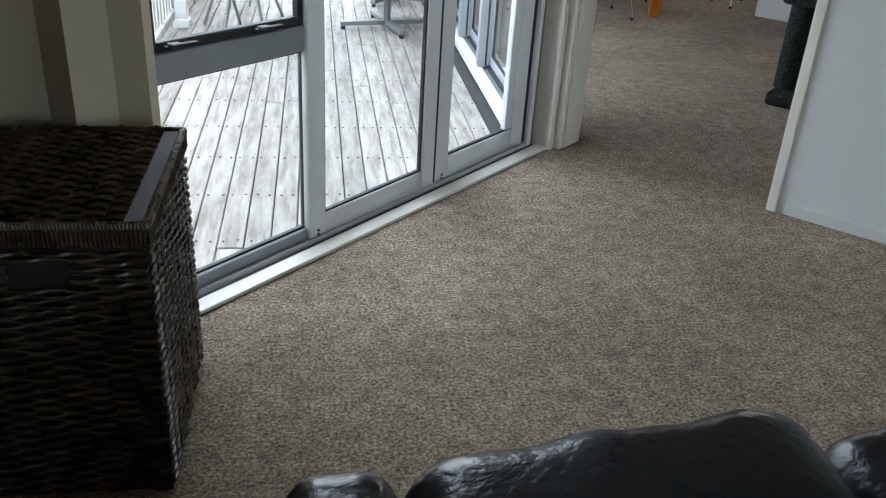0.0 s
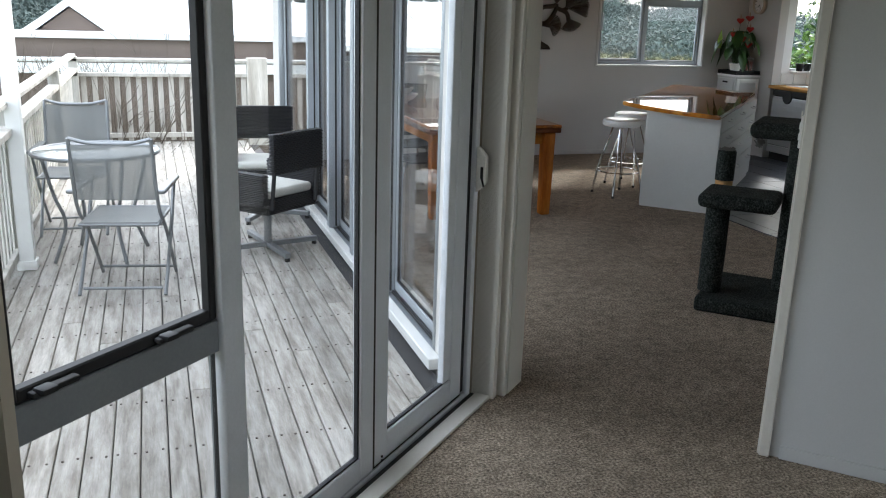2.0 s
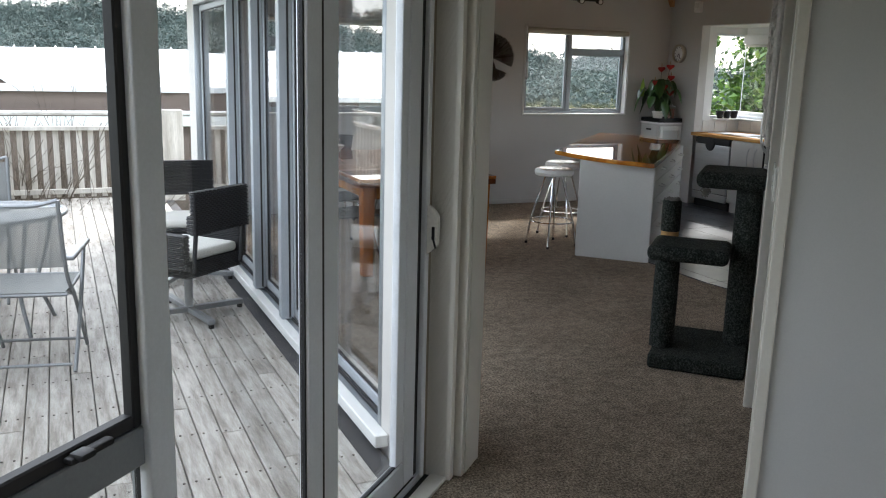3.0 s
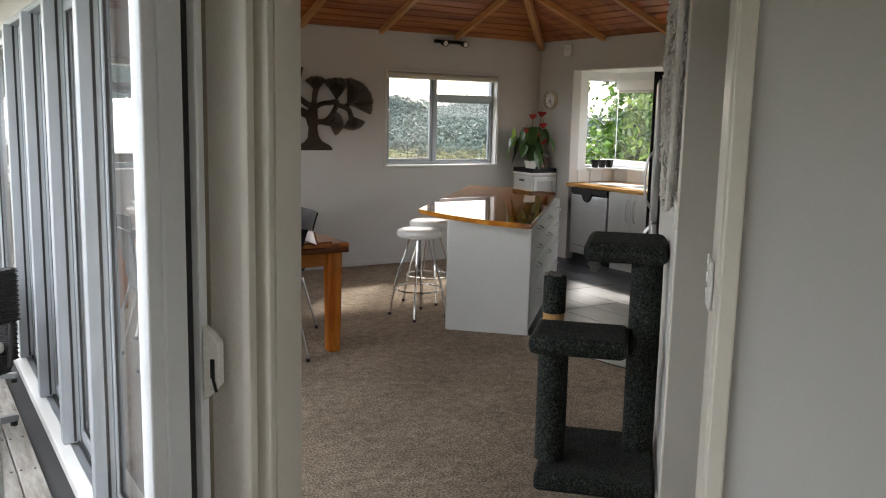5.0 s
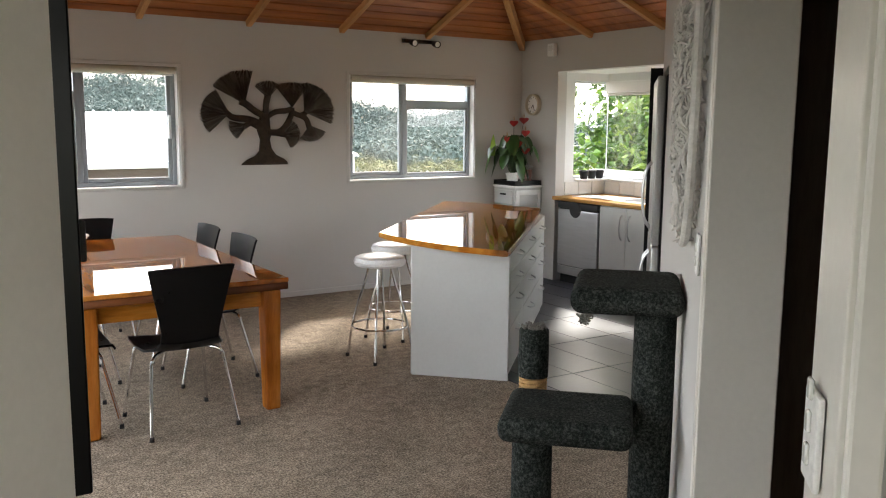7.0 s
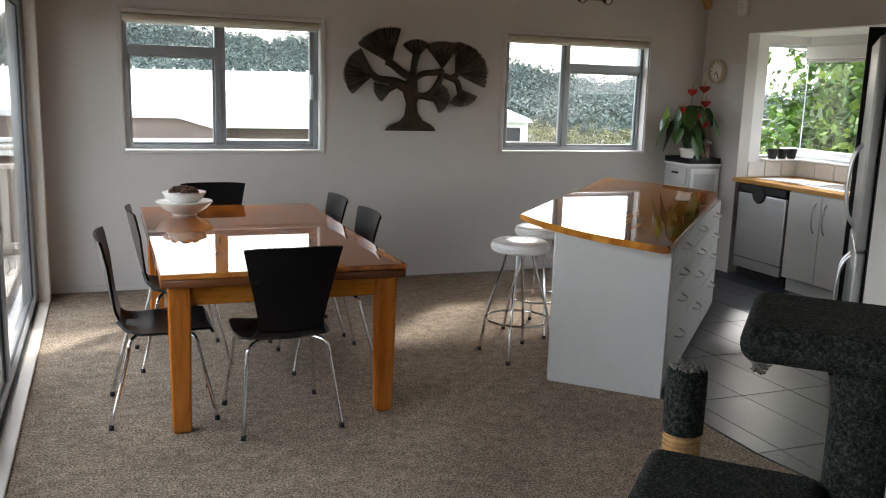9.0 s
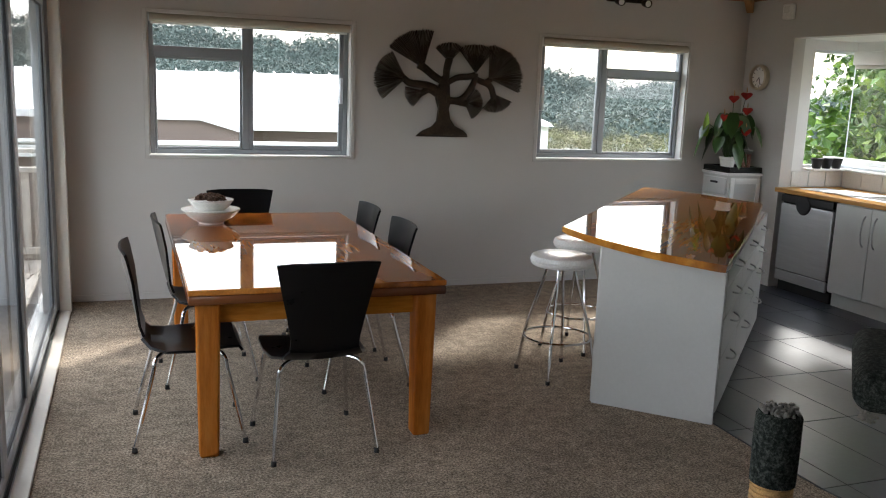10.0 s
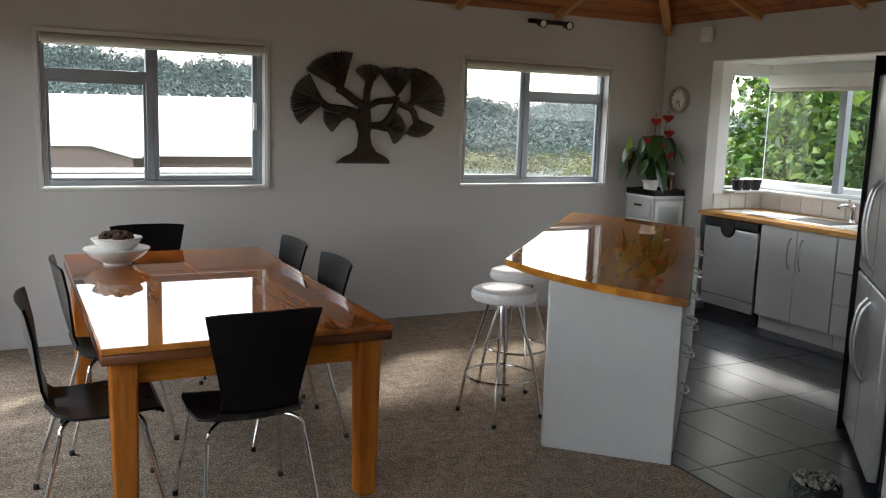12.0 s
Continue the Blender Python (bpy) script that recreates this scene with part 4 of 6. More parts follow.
for ctrl, r0, r1 in (([(325, 350), (270, 320), (215, 275), (180, 255)], 26, 30), ([(300, 400), (230, 370), (140, 360), (100, 330)], 30, 24), ([(330, 330), (333, 270), (345, 215)], 26, 30),
                     ([(340, 350), (390, 320), (450, 312), (490, 300)], 22, 24), ([(335, 450), (400, 450), (445, 415), (485, 340), (490, 290)], 26, 24),
                     ([(490, 320), (540, 340), (580, 320)], 22, 22), ([(510, 330), (575, 360), (600, 430)], 22, 26), ([(390, 455), (450, 465)], 24, 26), ([(285, 420), (240, 395), (200, 415)], 22, 24)):
    bm = bmesh.new()
    c = curve_pts([ap(*p) for p in ctrl], 5)
    tube(bm, c, [(r0 + (r1 - r0) * i / (len(c) - 1)) * 0.0011 for i in range(len(c))], 8)
    for v in bm.verts:
        v.co.y = -0.02 + (v.co.y + 0.02) * 0.6
    part("branch", bm, BRONZE, art)
for cx, cy, r, a0, a1 in ((205, 275, 212, 76, 150), (115, 335, 165, 116, 226), (345, 235, 112, 50, 136), (490, 290, 165, 54, 127), (565, 318, 192, 90, -24), (600, 405, 108, -22, -128), (438, 462, 100, 58, -68), (222, 402, 112, 168, 236)):
    bm = bmesh.new()
    n = max(18, int(abs(a1 - a0) * r / 260))
    step = radians(a1 - a0) / n
    for i in range(n):
        a = radians(a0) + step * (i + 0.5 + rg.uniform(-0.16, 0.16))
        rr = r * rg.uniform(0.95, 1.02)
        h = 0.40 * step
        d = -0.018 - 0.014 * (i % 2) - rg.uniform(0, 0.005)
        lo, hi = [], []
        for q, w in ((0.02, 1.0), (0.55, 1.45), (1.0, 1.0)):
            for sg in (-1, 1):
                x, y = cx + rr * q * math.cos(a + sg * h * w), cy - rr * q * math.sin(a + sg * h * w)
                lo.append(bm.verts.new(ap(x, y, d + 0.006)))
                hi.append(bm.verts.new(ap(x, y, d)))
        for k in (0, 2):
            bm.faces.new((hi[k], hi[k + 1], hi[k + 3], hi[k + 2]))
            bm.faces.new((lo[k], lo[k + 2], lo[k + 3], lo[k + 1]))
            bm.faces.new((hi[k], hi[k + 2], lo[k + 2], lo[k]))
            bm.faces.new((hi[k + 1], lo[k + 1], lo[k + 3], hi[k + 3]))
        bm.faces.new((hi[4], hi[5], lo[5], lo[4]))
    part("fan_leaf", bm, BRONZE, art, "", False)

# clock, spotlights, alarm box
ck = thing("wall_clock", Matrix.Translation((2.098, -0.235, 1.84)) @ Matrix.Rotation(radians(-90), 4, "Y"), "round white wall clock with a deep cream rim", "clock")
bm = bmesh.new()
lathe(bm, [(0.112, 0), (0.115, 0.01), (0.112, 0.045), (0.10, 0.052), (0.092, 0.045), (0.09, 0.018), (0.108, 0.0)], 36)
part("rim", bm, mat("cream_brass", (0.50, 0.44, 0.32), 0.35, 0.2, bump=0), ck)
bm = bmesh.new()
rod(bm, (0, 0, 0.01), (0, 0, 0.022), 0.096, n=36)
part("dial", bm, CERAMIC, ck)
for k in range(12):
    a = 2 * math.pi * k / 12
    bm = bmesh.new()
    rod(bm, (0.068 * math.cos(a), 0.068 * math.sin(a), 0.0235), (0.085 * math.cos(a), 0.085 * math.sin(a), 0.0235), 0.003, n=5)
    part("hour_mark", bm, BLACKRUB, ck)
for a, l in ((140, 0.045), (200, 0.068)):
    bm = bmesh.new()
    rod(bm, (0, 0, 0.025), (l * math.cos(radians(a)), l * math.sin(radians(a)), 0.025), 0.003, n=5)
    part("pointer", bm, BLACKRUB, ck)
sp = thing("spotlight_bar", pose(0.80, -0.002, 2.435), "short bronze wall bar with two unlit spotlights", "spotlight")
bm = bmesh.new()
box(bm, -0.20, 0.20, -0.03, 0.0, -0.018, 0.018, None, 0.006, 2)
part("bar", bm, BRONZE, sp)
for x in (-0.12, 0.14):
    bm = bmesh.new()
    rod(bm, (x, -0.03, 0), (x, -0.06, -0.01), 0.01)
    part("arm", bm, BRONZE, sp)
    bm = bmesh.new()
    lathe(bm, [(0.012, -0.04), (0.028, -0.03), (0.036, 0.03), (0.034, 0.045), (0.028, 0.035)], 16, Matrix.Translation((x, -0.085, -0.02)) @ Matrix.Rotation(radians(100), 4, "X"))
    head = part("lamp_head", bm, BRONZE, sp)
    bm = bmesh.new()
    rod(bm, (x, -0.115, -0.026), (x, -0.122, -0.027), 0.026, n=16)
    part("lamp_glass", bm, CERAMIC, head)
al = thing("alarm_sensor", pose(2.098, -0.53, 2.39), "small white plastic alarm sensor box", "sensor")
bm = bmesh.new()
box(bm, -0.05, 0.0, -0.055, 0.055, -0.065, 0.065, None, 0.012, 3)
part("body", bm, WHITEVINYL, al)
bm = bmesh.new()
box(bm, -0.056, -0.049, -0.03, 0.03, -0.01, 0.04, None, 0.004, 2)
part("lens_window", bm, CERAMIC, al)

# corner cabinet, tray, plant, jar
cc = thing("corner_cabinet", pose(1.915, -0.20, 0), "white-painted narrow cupboard with a drawer in the corner", "cabinet")
bm = bmesh.new()
box(bm, -0.175, 0.175, -0.185, 0.185, 0.05, 0.975, None, 0.005, 1)
part("body", bm, CAB, cc)
bm = bmesh.new()
box(bm, -0.19, 0.18, -0.20, 0.19, 0.975, 0.997, None, 0.006, 2)
part("top", bm, WHITE, cc)
bm = bmesh.new()
box(bm, -0.188, -0.174, -0.16, 0.16, 0.80, 0.95, None, 0.005, 1)
dr = part("drawer", bm, CAB, cc)
bm = bmesh.new()
box(bm, -0.197, -0.187, -0.05, 0.05, 0.895, 0.915, None, 0.005, 2)
part("cup_pull", bm, BLACKRUB, dr, "black cup pull")
for z0, z1 in ((0.09, 0.78),):
    bm = bmesh.new()
    for y0, y1, a, b in ((-0.16, -0.12, z0, z1), (0.12, 0.16, z0, z1), (-0.12, 0.12, z0, z0 + 0.05), (-0.12, 0.12, z1 - 0.05, z1)):
        box(bm, -0.188, -0.174, y0, y1, a, b, None, 0.003, 1)
    part("door", bm, WHITE, cc)
bm = bmesh.new()
for x0, x1, a, b in ((-0.16, -0.12, 0.09, 0.95), (0.12, 0.16, 0.09, 0.95), (-0.12, 0.12, 0.09, 0.14), (-0.12, 0.12, 0.90, 0.95)):
    box(bm, x0, x1, -0.198, -0.184, a, b, None, 0.003, 1)
part("side_panel", bm, WHITE, cc)
for sx in (-1, 1):
    for sy in (-1, 1):
        bm = bmesh.new()
        box(bm, sx * 0.15 - 0.02, sx * 0.15 + 0.02, sy * 0.16 - 0.02, sy * 0.16 + 0.02, 0, 0.052, None, 0.004, 1)
        part("foot", bm, CAB, cc)
tr = thing("tray", pose(1.915, -0.20, 0.997), "dark timber tray on the corner cupboard", "tray")
bm = bmesh.new()
box(bm, -0.185, 0.17, -0.19, 0.18, 0.0, 0.01)
part("base", bm, BLACKPLY, tr, "", False)
for x0, x1, y0, y1 in ((-0.185, -0.172, -0.19, 0.18), (0.157, 0.17, -0.19, 0.18), (-0.172, 0.157, -0.19, -0.177), (-0.172, 0.157, 0.167, 0.18)):
    bm = bmesh.new()
    box(bm, x0, x1, y0, y1, 0.01, 0.052, None, 0.003, 1)
    part("side", bm, BLACKPLY, tr)
LEAF = mat("plant_leaf", (0.035, 0.085, 0.02), 0.32, var=0.4, scale=9, bump=0.05, each=0.4)
# brighter copy of the leaf colour, with sunlight put into it
LEAF_LIT = mat("plant_leaf_lit", (0.30, 0.48, 0.06), 0.35, var=0.3, scale=9, bump=0.05)
RED = mat("red_spathe", (0.36, 0.012, 0.012), 0.3, var=0.25, scale=20, bump=0.03)
pl = thing("anthurium_plant", pose(1.80, -0.26, 1.007), "flowering plant with glossy leaves and red blooms in a white pot", "plant")
bm = bmesh.new()
lathe(bm, [(0.052, 0), (0.068, 0.10), (0.075, 0.102), (0.076, 0.125), (0.066, 0.125), (0.062, 0.11), (0.001, 0.108)], 24)
part("pot", bm, CERAMIC, pl, "white ceramic pot")


def blade(bm, base, tip, width, droop=0.03, n=7):
    """A heart-shaped leaf from base to tip with a folded midrib."""
    base, tip = Vector(base), Vector(tip)
    d = tip - base
    side = d.cross(Vector((0, 0, 1)))
    side = side.normalized() if side.length > 1e-5 else Vector((1, 0, 0))
    nrm = side.cross(d).normalized()
    prev = None
    for i in range(n + 1):
        t = i / n
        w = width * math.sin(math.pi * min(1.0, t * 0.86 + 0.14)) ** 0.8 * (1 - t * 0.25) if i < n else 0.002
        c = base + d * t - Vector((0, 0, droop * t * t))
        row = [bm.verts.new(c - side * w + nrm * w * 0.25), bm.verts.new(c), bm.verts.new(c + side * w + nrm * w * 0.25)]
        if prev:
            bm.faces.new((prev[0], prev[1], row[1], row[0]))
            bm.faces.new((prev[1], prev[2], row[2], row[1]))
        prev = row


rg = random.Random(11)
for i in range(26):
    a = i * 2.399 + rg.uniform(-0.3, 0.3)
    reach, top = rg.uniform(0.08, 0.24), rg.uniform(0.12, 0.42)
    p = Vector((math.cos(a) * reach, math.sin(a) * reach, 0.10 + top))
    p.x, p.y = max(-0.26, min(0.20, p.x)), max(-0.25, min(0.20, p.y))
    bm = bmesh.new()
    tube(bm, curve_pts([(0.02 * math.cos(a), 0.02 * math.sin(a), 0.105), p * 0.5 + Vector((0, 0, 0.12)), p], 4), 0.0035, 5)
    part("stem", bm, LEAF, pl)
    bm = bmesh.new()
    tipv = p + Vector((math.cos(a) * 0.08, math.sin(a) * 0.08, -rg.uniform(0.10, 0.21)))
    tipv.x, tipv.y = min(0.27, tipv.x), min(0.23, tipv.y)
    blade(bm, p, tipv, rg.uniform(0.042, 0.068))
    part("leaf", bm, LEAF, pl)
bm = bmesh.new()
blade(bm, (-0.24, 0.03, 0.30), (-0.22, 0.05, 0.52), 0.032, 0)
part("leaf", bm, LEAF_LIT, pl, "leaf coloured pale green as if sunlit")
for x, y, z, w in ((-0.07, -0.10, 0.66, 0.05), (0.06, -0.10, 0.69, 0.055), (0.10, -0.08, 0.56, 0.05), (-0.05, -0.16, 0.45, 0.045), (0.05, -0.15, 0.38, 0.05), (-0.14, -0.08, 0.50, 0.035)):
    bm = bmesh.new()
    tube(bm, curve_pts([(0, 0, 0.105), (x * 0.5, y * 0.5, 0.35), (x, y, z)], 5), 0.003, 5)
    part("flower_stem", bm, LEAF, pl)
    bm = bmesh.new()
    blade(bm, (x, y, z), (x - 0.05, y - 0.06, z - 0.05), w, 0.01, 6)
    f = part("bloom", bm, RED, pl, "red waxy bloom")
    bm = bmesh.new()
    tube(bm, [(x, y, z + 0.004), (x - 0.012, y - 0.014, z + 0.03), (x - 0.02, y - 0.02, z + 0.05)], [0.005, 0.005, 0.002], 6)
    part("spadix", bm, SISAL, f)
jr = thing("glass_jar", pose(2.0, -0.27, 1.007), "clear glass storage jar with pinkish sticks inside", "jar")
bm = bmesh.new()
lathe(bm, [(0.05, 0), (0.055, 0.01), (0.055, 0.16), (0.045, 0.175), (0.042, 0.172), (0.05, 0.158), (0.05, 0.012), (0.001, 0.01)], 24)
o = part("body", bm, GLASS, jr)
o.visible_shadow = False
bm = bmesh.new()
lathe(bm, [(0.046, 0.175), (0.05, 0.18), (0.05, 0.19), (0.015, 0.195), (0.012, 0.21), (0.001, 0.212)], 20)
part("lid", bm, STEEL, jr)
for i in range(9):
    bm = bmesh.new()
    a = i * 2.4
    rod(bm, (0.03 * math.cos(a), 0.03 * math.sin(a), 0.013), (0.036 * math.cos(a + 0.4), 0.036 * math.sin(a + 0.4), 0.15), 0.006, n=6)
    part("stick", bm, mat("pink_wafer", (0.45, 0.20, 0.17), 0.8) if i == 0 else bpy.data.materials["pink_wafer"], jr)

# ---- island and stools ----
isl = thing("kitchen_island", R45 @ pose(0, 0, 0), "white kitchen island with drawers and a varnished timber top", "island")
bm = bmesh.new()
box(bm, -2.62, -0.45, -1.93, -1.315, 0.0, 0.853, None, 0.003, 1)
part("carcass", bm, CAB, isl)
bm = bmesh.new()
box(bm, -2.642, -2.621, -1.945, -1.31, 0.0, 0.853, None, 0.003, 1)
part("end_panel", bm, CAB, isl)
bm = bmesh.new()
box(bm, -2.62, -0.45, -1.314, -1.298, 0.0, 0.853, None, 0.003, 1)
part("back_panel", bm, CAB, isl)
end = curve_pts([(-2.325, -0.995, 0), (-2.58, -1.25, 0), (-2.80, -1.56, 0), (-2.93, -1.85, 0), (-2.975, -1.975, 0)], 5)
far = curve_pts([(-0.29, -1.90, 0), (-0.08, -1.55, 0), (0.11, -1.2, 0), (0.22, -0.91, 0)], 5)
prof = [(p.x, p.y) for p in end] + [(-2.93, -1.985), (-1.6, -1.955)] + [(p.x, p.y) for p in far] + [(-1.0, -0.955)]
bm = bmesh.new()
prism(bm, prof, 0.855, 0.892)
es = [e for e in bm.edges if abs(e.verts[0].co.z - e.verts[1].co.z) < 1e-5]
bmesh.ops.bevel(bm, geom=es, offset=0.009, segments=3, affect="EDGES", profile=0.5)
part("worktop", bm, RIMU_X, isl, "glossy varnished red-brown timber top")
for c in range(3):
    x0, x1 = -2.615 + c * 0.72, -2.615 + (c + 1) * 0.72 - 0.004
    for z0, z1 in ((0.06, 0.34), (0.345, 0.55), (0.555, 0.70), (0.705, 0.848)):
        bm = bmesh.new()
        box(bm, x0, x1, -1.95, -1.931, z0, z1, None, 0.003, 1)
        d = part("drawer", bm, CAB, isl)
        bow_handle(d, ((x0 + x1) / 2 - 0.09, -1.95, z1 - 0.06), ((x0 + x1) / 2 + 0.09, -1.95, z1 - 0.06), (0, -0.042, -0.012), 0.005)


def bar_stool(m, label):
    s = thing("bar_stool", m, label, "stool", "stools at the island")
    bm = bmesh.new()
    lathe(bm, [(0.14, 0.652), (0.165, 0.655), (0.178, 0.668), (0.180, 0.69), (0.172, 0.712), (0.15, 0.722), (0.05, 0.726), (0.001, 0.727)], 36)
    st = part("seat", bm, WHITEVINYL, s, "round white vinyl seat")
    bm = bmesh.new()
    lathe(bm, [(0.179, 0.682), (0.183, 0.686), (0.179, 0.69)], 36)
    part("piping", bm, WHITEVINYL, st)
    bm = bmesh.new()
    tube(bm, [(0.196 * math.cos(t), 0.196 * math.sin(t), 0.23) for t in (2 * math.pi * j / 36 for j in range(36))], 0.0075, 8, True)
    part("foot_ring", bm, CHROME, s)
    for k in range(4):
        a = math.pi / 4 + k * math.pi / 2
        c, d = math.cos(a), math.sin(a)
        bm = bmesh.new()
        tube(bm, curve_pts([(c * 0.075, d * 0.075, 0.655), (c * 0.11, d * 0.11, 0.52), (c * 0.165, d * 0.165, 0.35), (c * 0.20, d * 0.20, 0.20), (c * 0.232, d * 0.232, 0.015)], 4), 0.009, 8)
        leg = part("leg", bm, CHROME, s)
        bm = bmesh.new()
        rod(bm, (c * 0.232, d * 0.232, 0), (c * 0.232, d * 0.232, 0.022), 0.013, n=10)
        part("rubber_foot", bm, BLACKRUB, leg)
    return s


st = bar_stool(pose(-0.905, -2.30, 0, 0, 0, 8), "round white vinyl bar stool on chrome legs with a foot ring")
copy_thing(st, pose(-0.51, -1.82, 0, 0, 0, 30))

# ---- cat tree, twig panel, switches ----
ct = thing("cat_tree", R45 @ pose(0, 0, 0), "charcoal carpet-covered cat tree with two platforms and a scratching post", "cat tree")


def padded(name, x0, x1, y0, y1, z0, z1, r=0.03):
    bm = bmesh.new()
    box(bm, x0, x1, y0, y1, z0, z1, None, r, 4)
    return part(name, bm, CATCARPET, ct)


def carpet_post(name, x, y, z0, z1, r):
    bm = bmesh.new()
    lathe(bm, [(r, z0), (r * 1.02, (z0 + z1) / 2), (r, z1 - 0.01), (r * 0.9, z1)], 24, Matrix.Translation((x, y, 0)))
    return part(name, bm, CATCARPET, ct)


padded("base", -5.36, -4.72, -2.84, -2.32, 0.0, 0.085, 0.02)
carpet_post("post", -4.93, -2.765, 0.085, 1.0, 0.072)
carpet_post("post", -5.17, -2.37, 0.085, 0.60, 0.068)
padded("platform", -5.30, -4.92, -2.70, -2.265, 0.60, 0.685, 0.035)
padded("platform", -5.07, -4.62, -2.856, -2.475, 0.99, 1.085, 0.04)
bm = bmesh.new()
n, turns = 14, 44
tube(bm, [(-4.80 + 0.046 * math.cos(t), -2.33 + 0.046 * math.sin(t), 0.09 + 0.62 * t / (2 * math.pi * turns)) for t in (2 * math.pi * i / n for i in range(n * turns))], 0.0085, 6)
sc = part("scratching_post", bm, SISAL, ct, "sisal rope wound scratching post")
bm = bmesh.new()
rod(bm, (-4.80, -2.33, 0.085), (-4.80, -2.33, 0.72), 0.045, n=20)
part("post_core", bm, SISAL, sc)
carpet_post("post_sleeve", -4.80, -2.33, 0.69, 0.875, 0.056)
rg = random.Random(8)
bm = bmesh.new()
for i in range(170):
    a, r = rg.uniform(0, 6.28), 0.048 * math.sqrt(rg.random())
    bmesh.ops.create_icosphere(bm, subdivisions=1, radius=rg.uniform(0.003, 0.0065), matrix=Matrix.Translation((-4.80 + r * math.cos(a), -2.33 + r * math.sin(a), 0.875 + rg.uniform(0, 0.012))))
part("fluffy_cap", bm, FLUFF, ct, "worn pale grey fluff on the post top")
bm = bmesh.new()
for i in range(150):
    v = Vector((rg.gauss(0, 1), rg.gauss(0, 1), rg.gauss(0, 1))).normalized() * rg.uniform(0.01, 0.03)
    bmesh.ops.create_icosphere(bm, subdivisions=1, radius=rg.uniform(0.003, 0.006), matrix=Matrix.Translation(Vector((-4.9, -2.52, 0.95)) + v))
rod(bm, (-4.9, -2.52, 0.95), (-4.9, -2.52, 1.0), 0.002, n=5)
part("pompom", bm, FLUFF, ct, "grey hanging pompom toy")

tw = thing("twig_panel", R45 @ pose(-5.10, -2.858, 1.82), "tall oval panel of whitewashed woven twigs on the wall", "wall art")
rg = random.Random(21)
HZ, HW = 0.56, 0.34


def oval(t, s=1.0, y=0.03):
    c, q = math.cos(t), math.sin(t)
    return Vector((HW * s * math.copysign(abs(c) ** 0.75, c), y, HZ * s * math.copysign(abs(q) ** 0.75, q)))


bm = bmesh.new()
tube(bm, [oval(2 * math.pi * i / 60) for i in range(60)], 0.014, 8, True)
part("rim", bm, CANE, tw)
for x in (-0.06, 0.06):
    bm = bmesh.new()
    tube(bm, [(x + 0.006 * math.sin(i * 2.2), 0.05, -HZ * 0.92 + i * HZ * 1.84 / 40) for i in range(41)], 0.012, 6)
    part("rib", bm, CANE, tw)
for g in range(5):
    bm = bmesh.new()
    for i in range(120):
        t, s = rg.uniform(0, 6.283), math.sqrt(rg.random()) * 0.93
        p = oval(t, s)
        a, rr, da = rg.uniform(0, 6.28), rg.uniform(0.03, 0.10), rg.uniform(1.2, 3.5)
        pts = []
        for k in range(9):
            an = a + da * k / 8
            q = Vector((p.x + rr * (math.cos(an) - math.cos(a)), 0.012 + 0.045 * (1 - s * s) + 0.02 * math.sin(k + i), p.z + rr * 1.4 * (math.sin(an) - math.sin(a))))
            f = max((abs(q.x) / HW) ** 2 + (abs(q.z) / HZ) ** 2, 1.0)
            q.x, q.z = q.x / math.sqrt(f), q.z / math.sqrt(f)
            pts.append(q)
        tube(bm, pts, rg.uniform(0.003, 0.006), 5)
    tagged(part("twig_mesh", bm, CANE, tw), kind="stuff")


def switch_plate(m, label, n=2):
    s = thing("light_switch", m, label, "switch")
    bm = bmesh.new()
    box(bm, -0.036, 0.036, 0.0, 0.009, -0.058, 0.058, None, 0.004, 2)
    p = part("plate", bm, WHITEVINYL, s)
    for i in range(n):
        bm = bmesh.new()
        z = 0.0 if n == 1 else (-0.02 + i * 0.04)
        box(bm, -0.008, 0.008, 0.008, 0.014, z - 0.013, z + 0.013, None, 0.002, 1)
        part("rocker", bm, CERAMIC, p)


switch_plate(R45 @ pose(-5.46, -2.858, 1.27), "white plastic light switch below the twig panel")
switch_plate(R45 @ pose(-6.90, -2.886, 1.26), "white plastic light switch on the door casing", 3)
# tall slab beside the dining doors, black for the door jamb in shadow
hp = thing("black_wall_panel", pose(-3.648, -5.76, 0), "tall narrow slab coloured black for the backlit jamb of the sliding doors", "wall panel")
bm = bmesh.new()
box(bm, 0.0, 0.20, -0.02, 0.02, 0.90, 2.30, None, 0.005, 2)
part("panel", bm, BLACKPLY, hp)
bm = bmesh.new()
box(bm, 0.198, 0.212, -0.012, 0.012, 1.36, 1.44, None, 0.004, 2)
part("catch", bm, BLACKRUB, hp)
ds = thing("door_stop", R45 @ pose(-6.98, -3.53, 0.045), "small white rubber door stop on the skirting", "door stop")
bm = bmesh.new()
rod(bm, (-0.01, 0, 0), (-0.055, 0, 0), 0.012, n=14)
part("shaft", bm, WHITEVINYL, ds)
bm = bmesh.new()
rod(bm, (-0.055, 0, 0), (-0.085, 0, 0), 0.022, n=16)
part("buffer", bm, WHITEVINYL, ds)

# ---- living room things ----
# wicker hamper
HX0, HX1, HY0, HY1, HZT = -5.72, -5.262, -8.645, -8.055, 0.745
hm = thing("wicker_hamper", pose((HX0 + HX1) / 2, (HY0 + HY1) / 2, 0), "dark brown woven wicker hamper with a lid and handle holes", "hamper")
hw, hd = (HX1 - HX0) / 2, (HY1 - HY0) / 2
bm = bmesh.new()
box(bm, -hw + 0.014, hw - 0.014, -hd + 0.014, hd - 0.014, 0.012, 0.68)
box(bm, -hw + 0.01, hw - 0.01, -hd + 0.01, hd - 0.01, 0.685, 0.735)
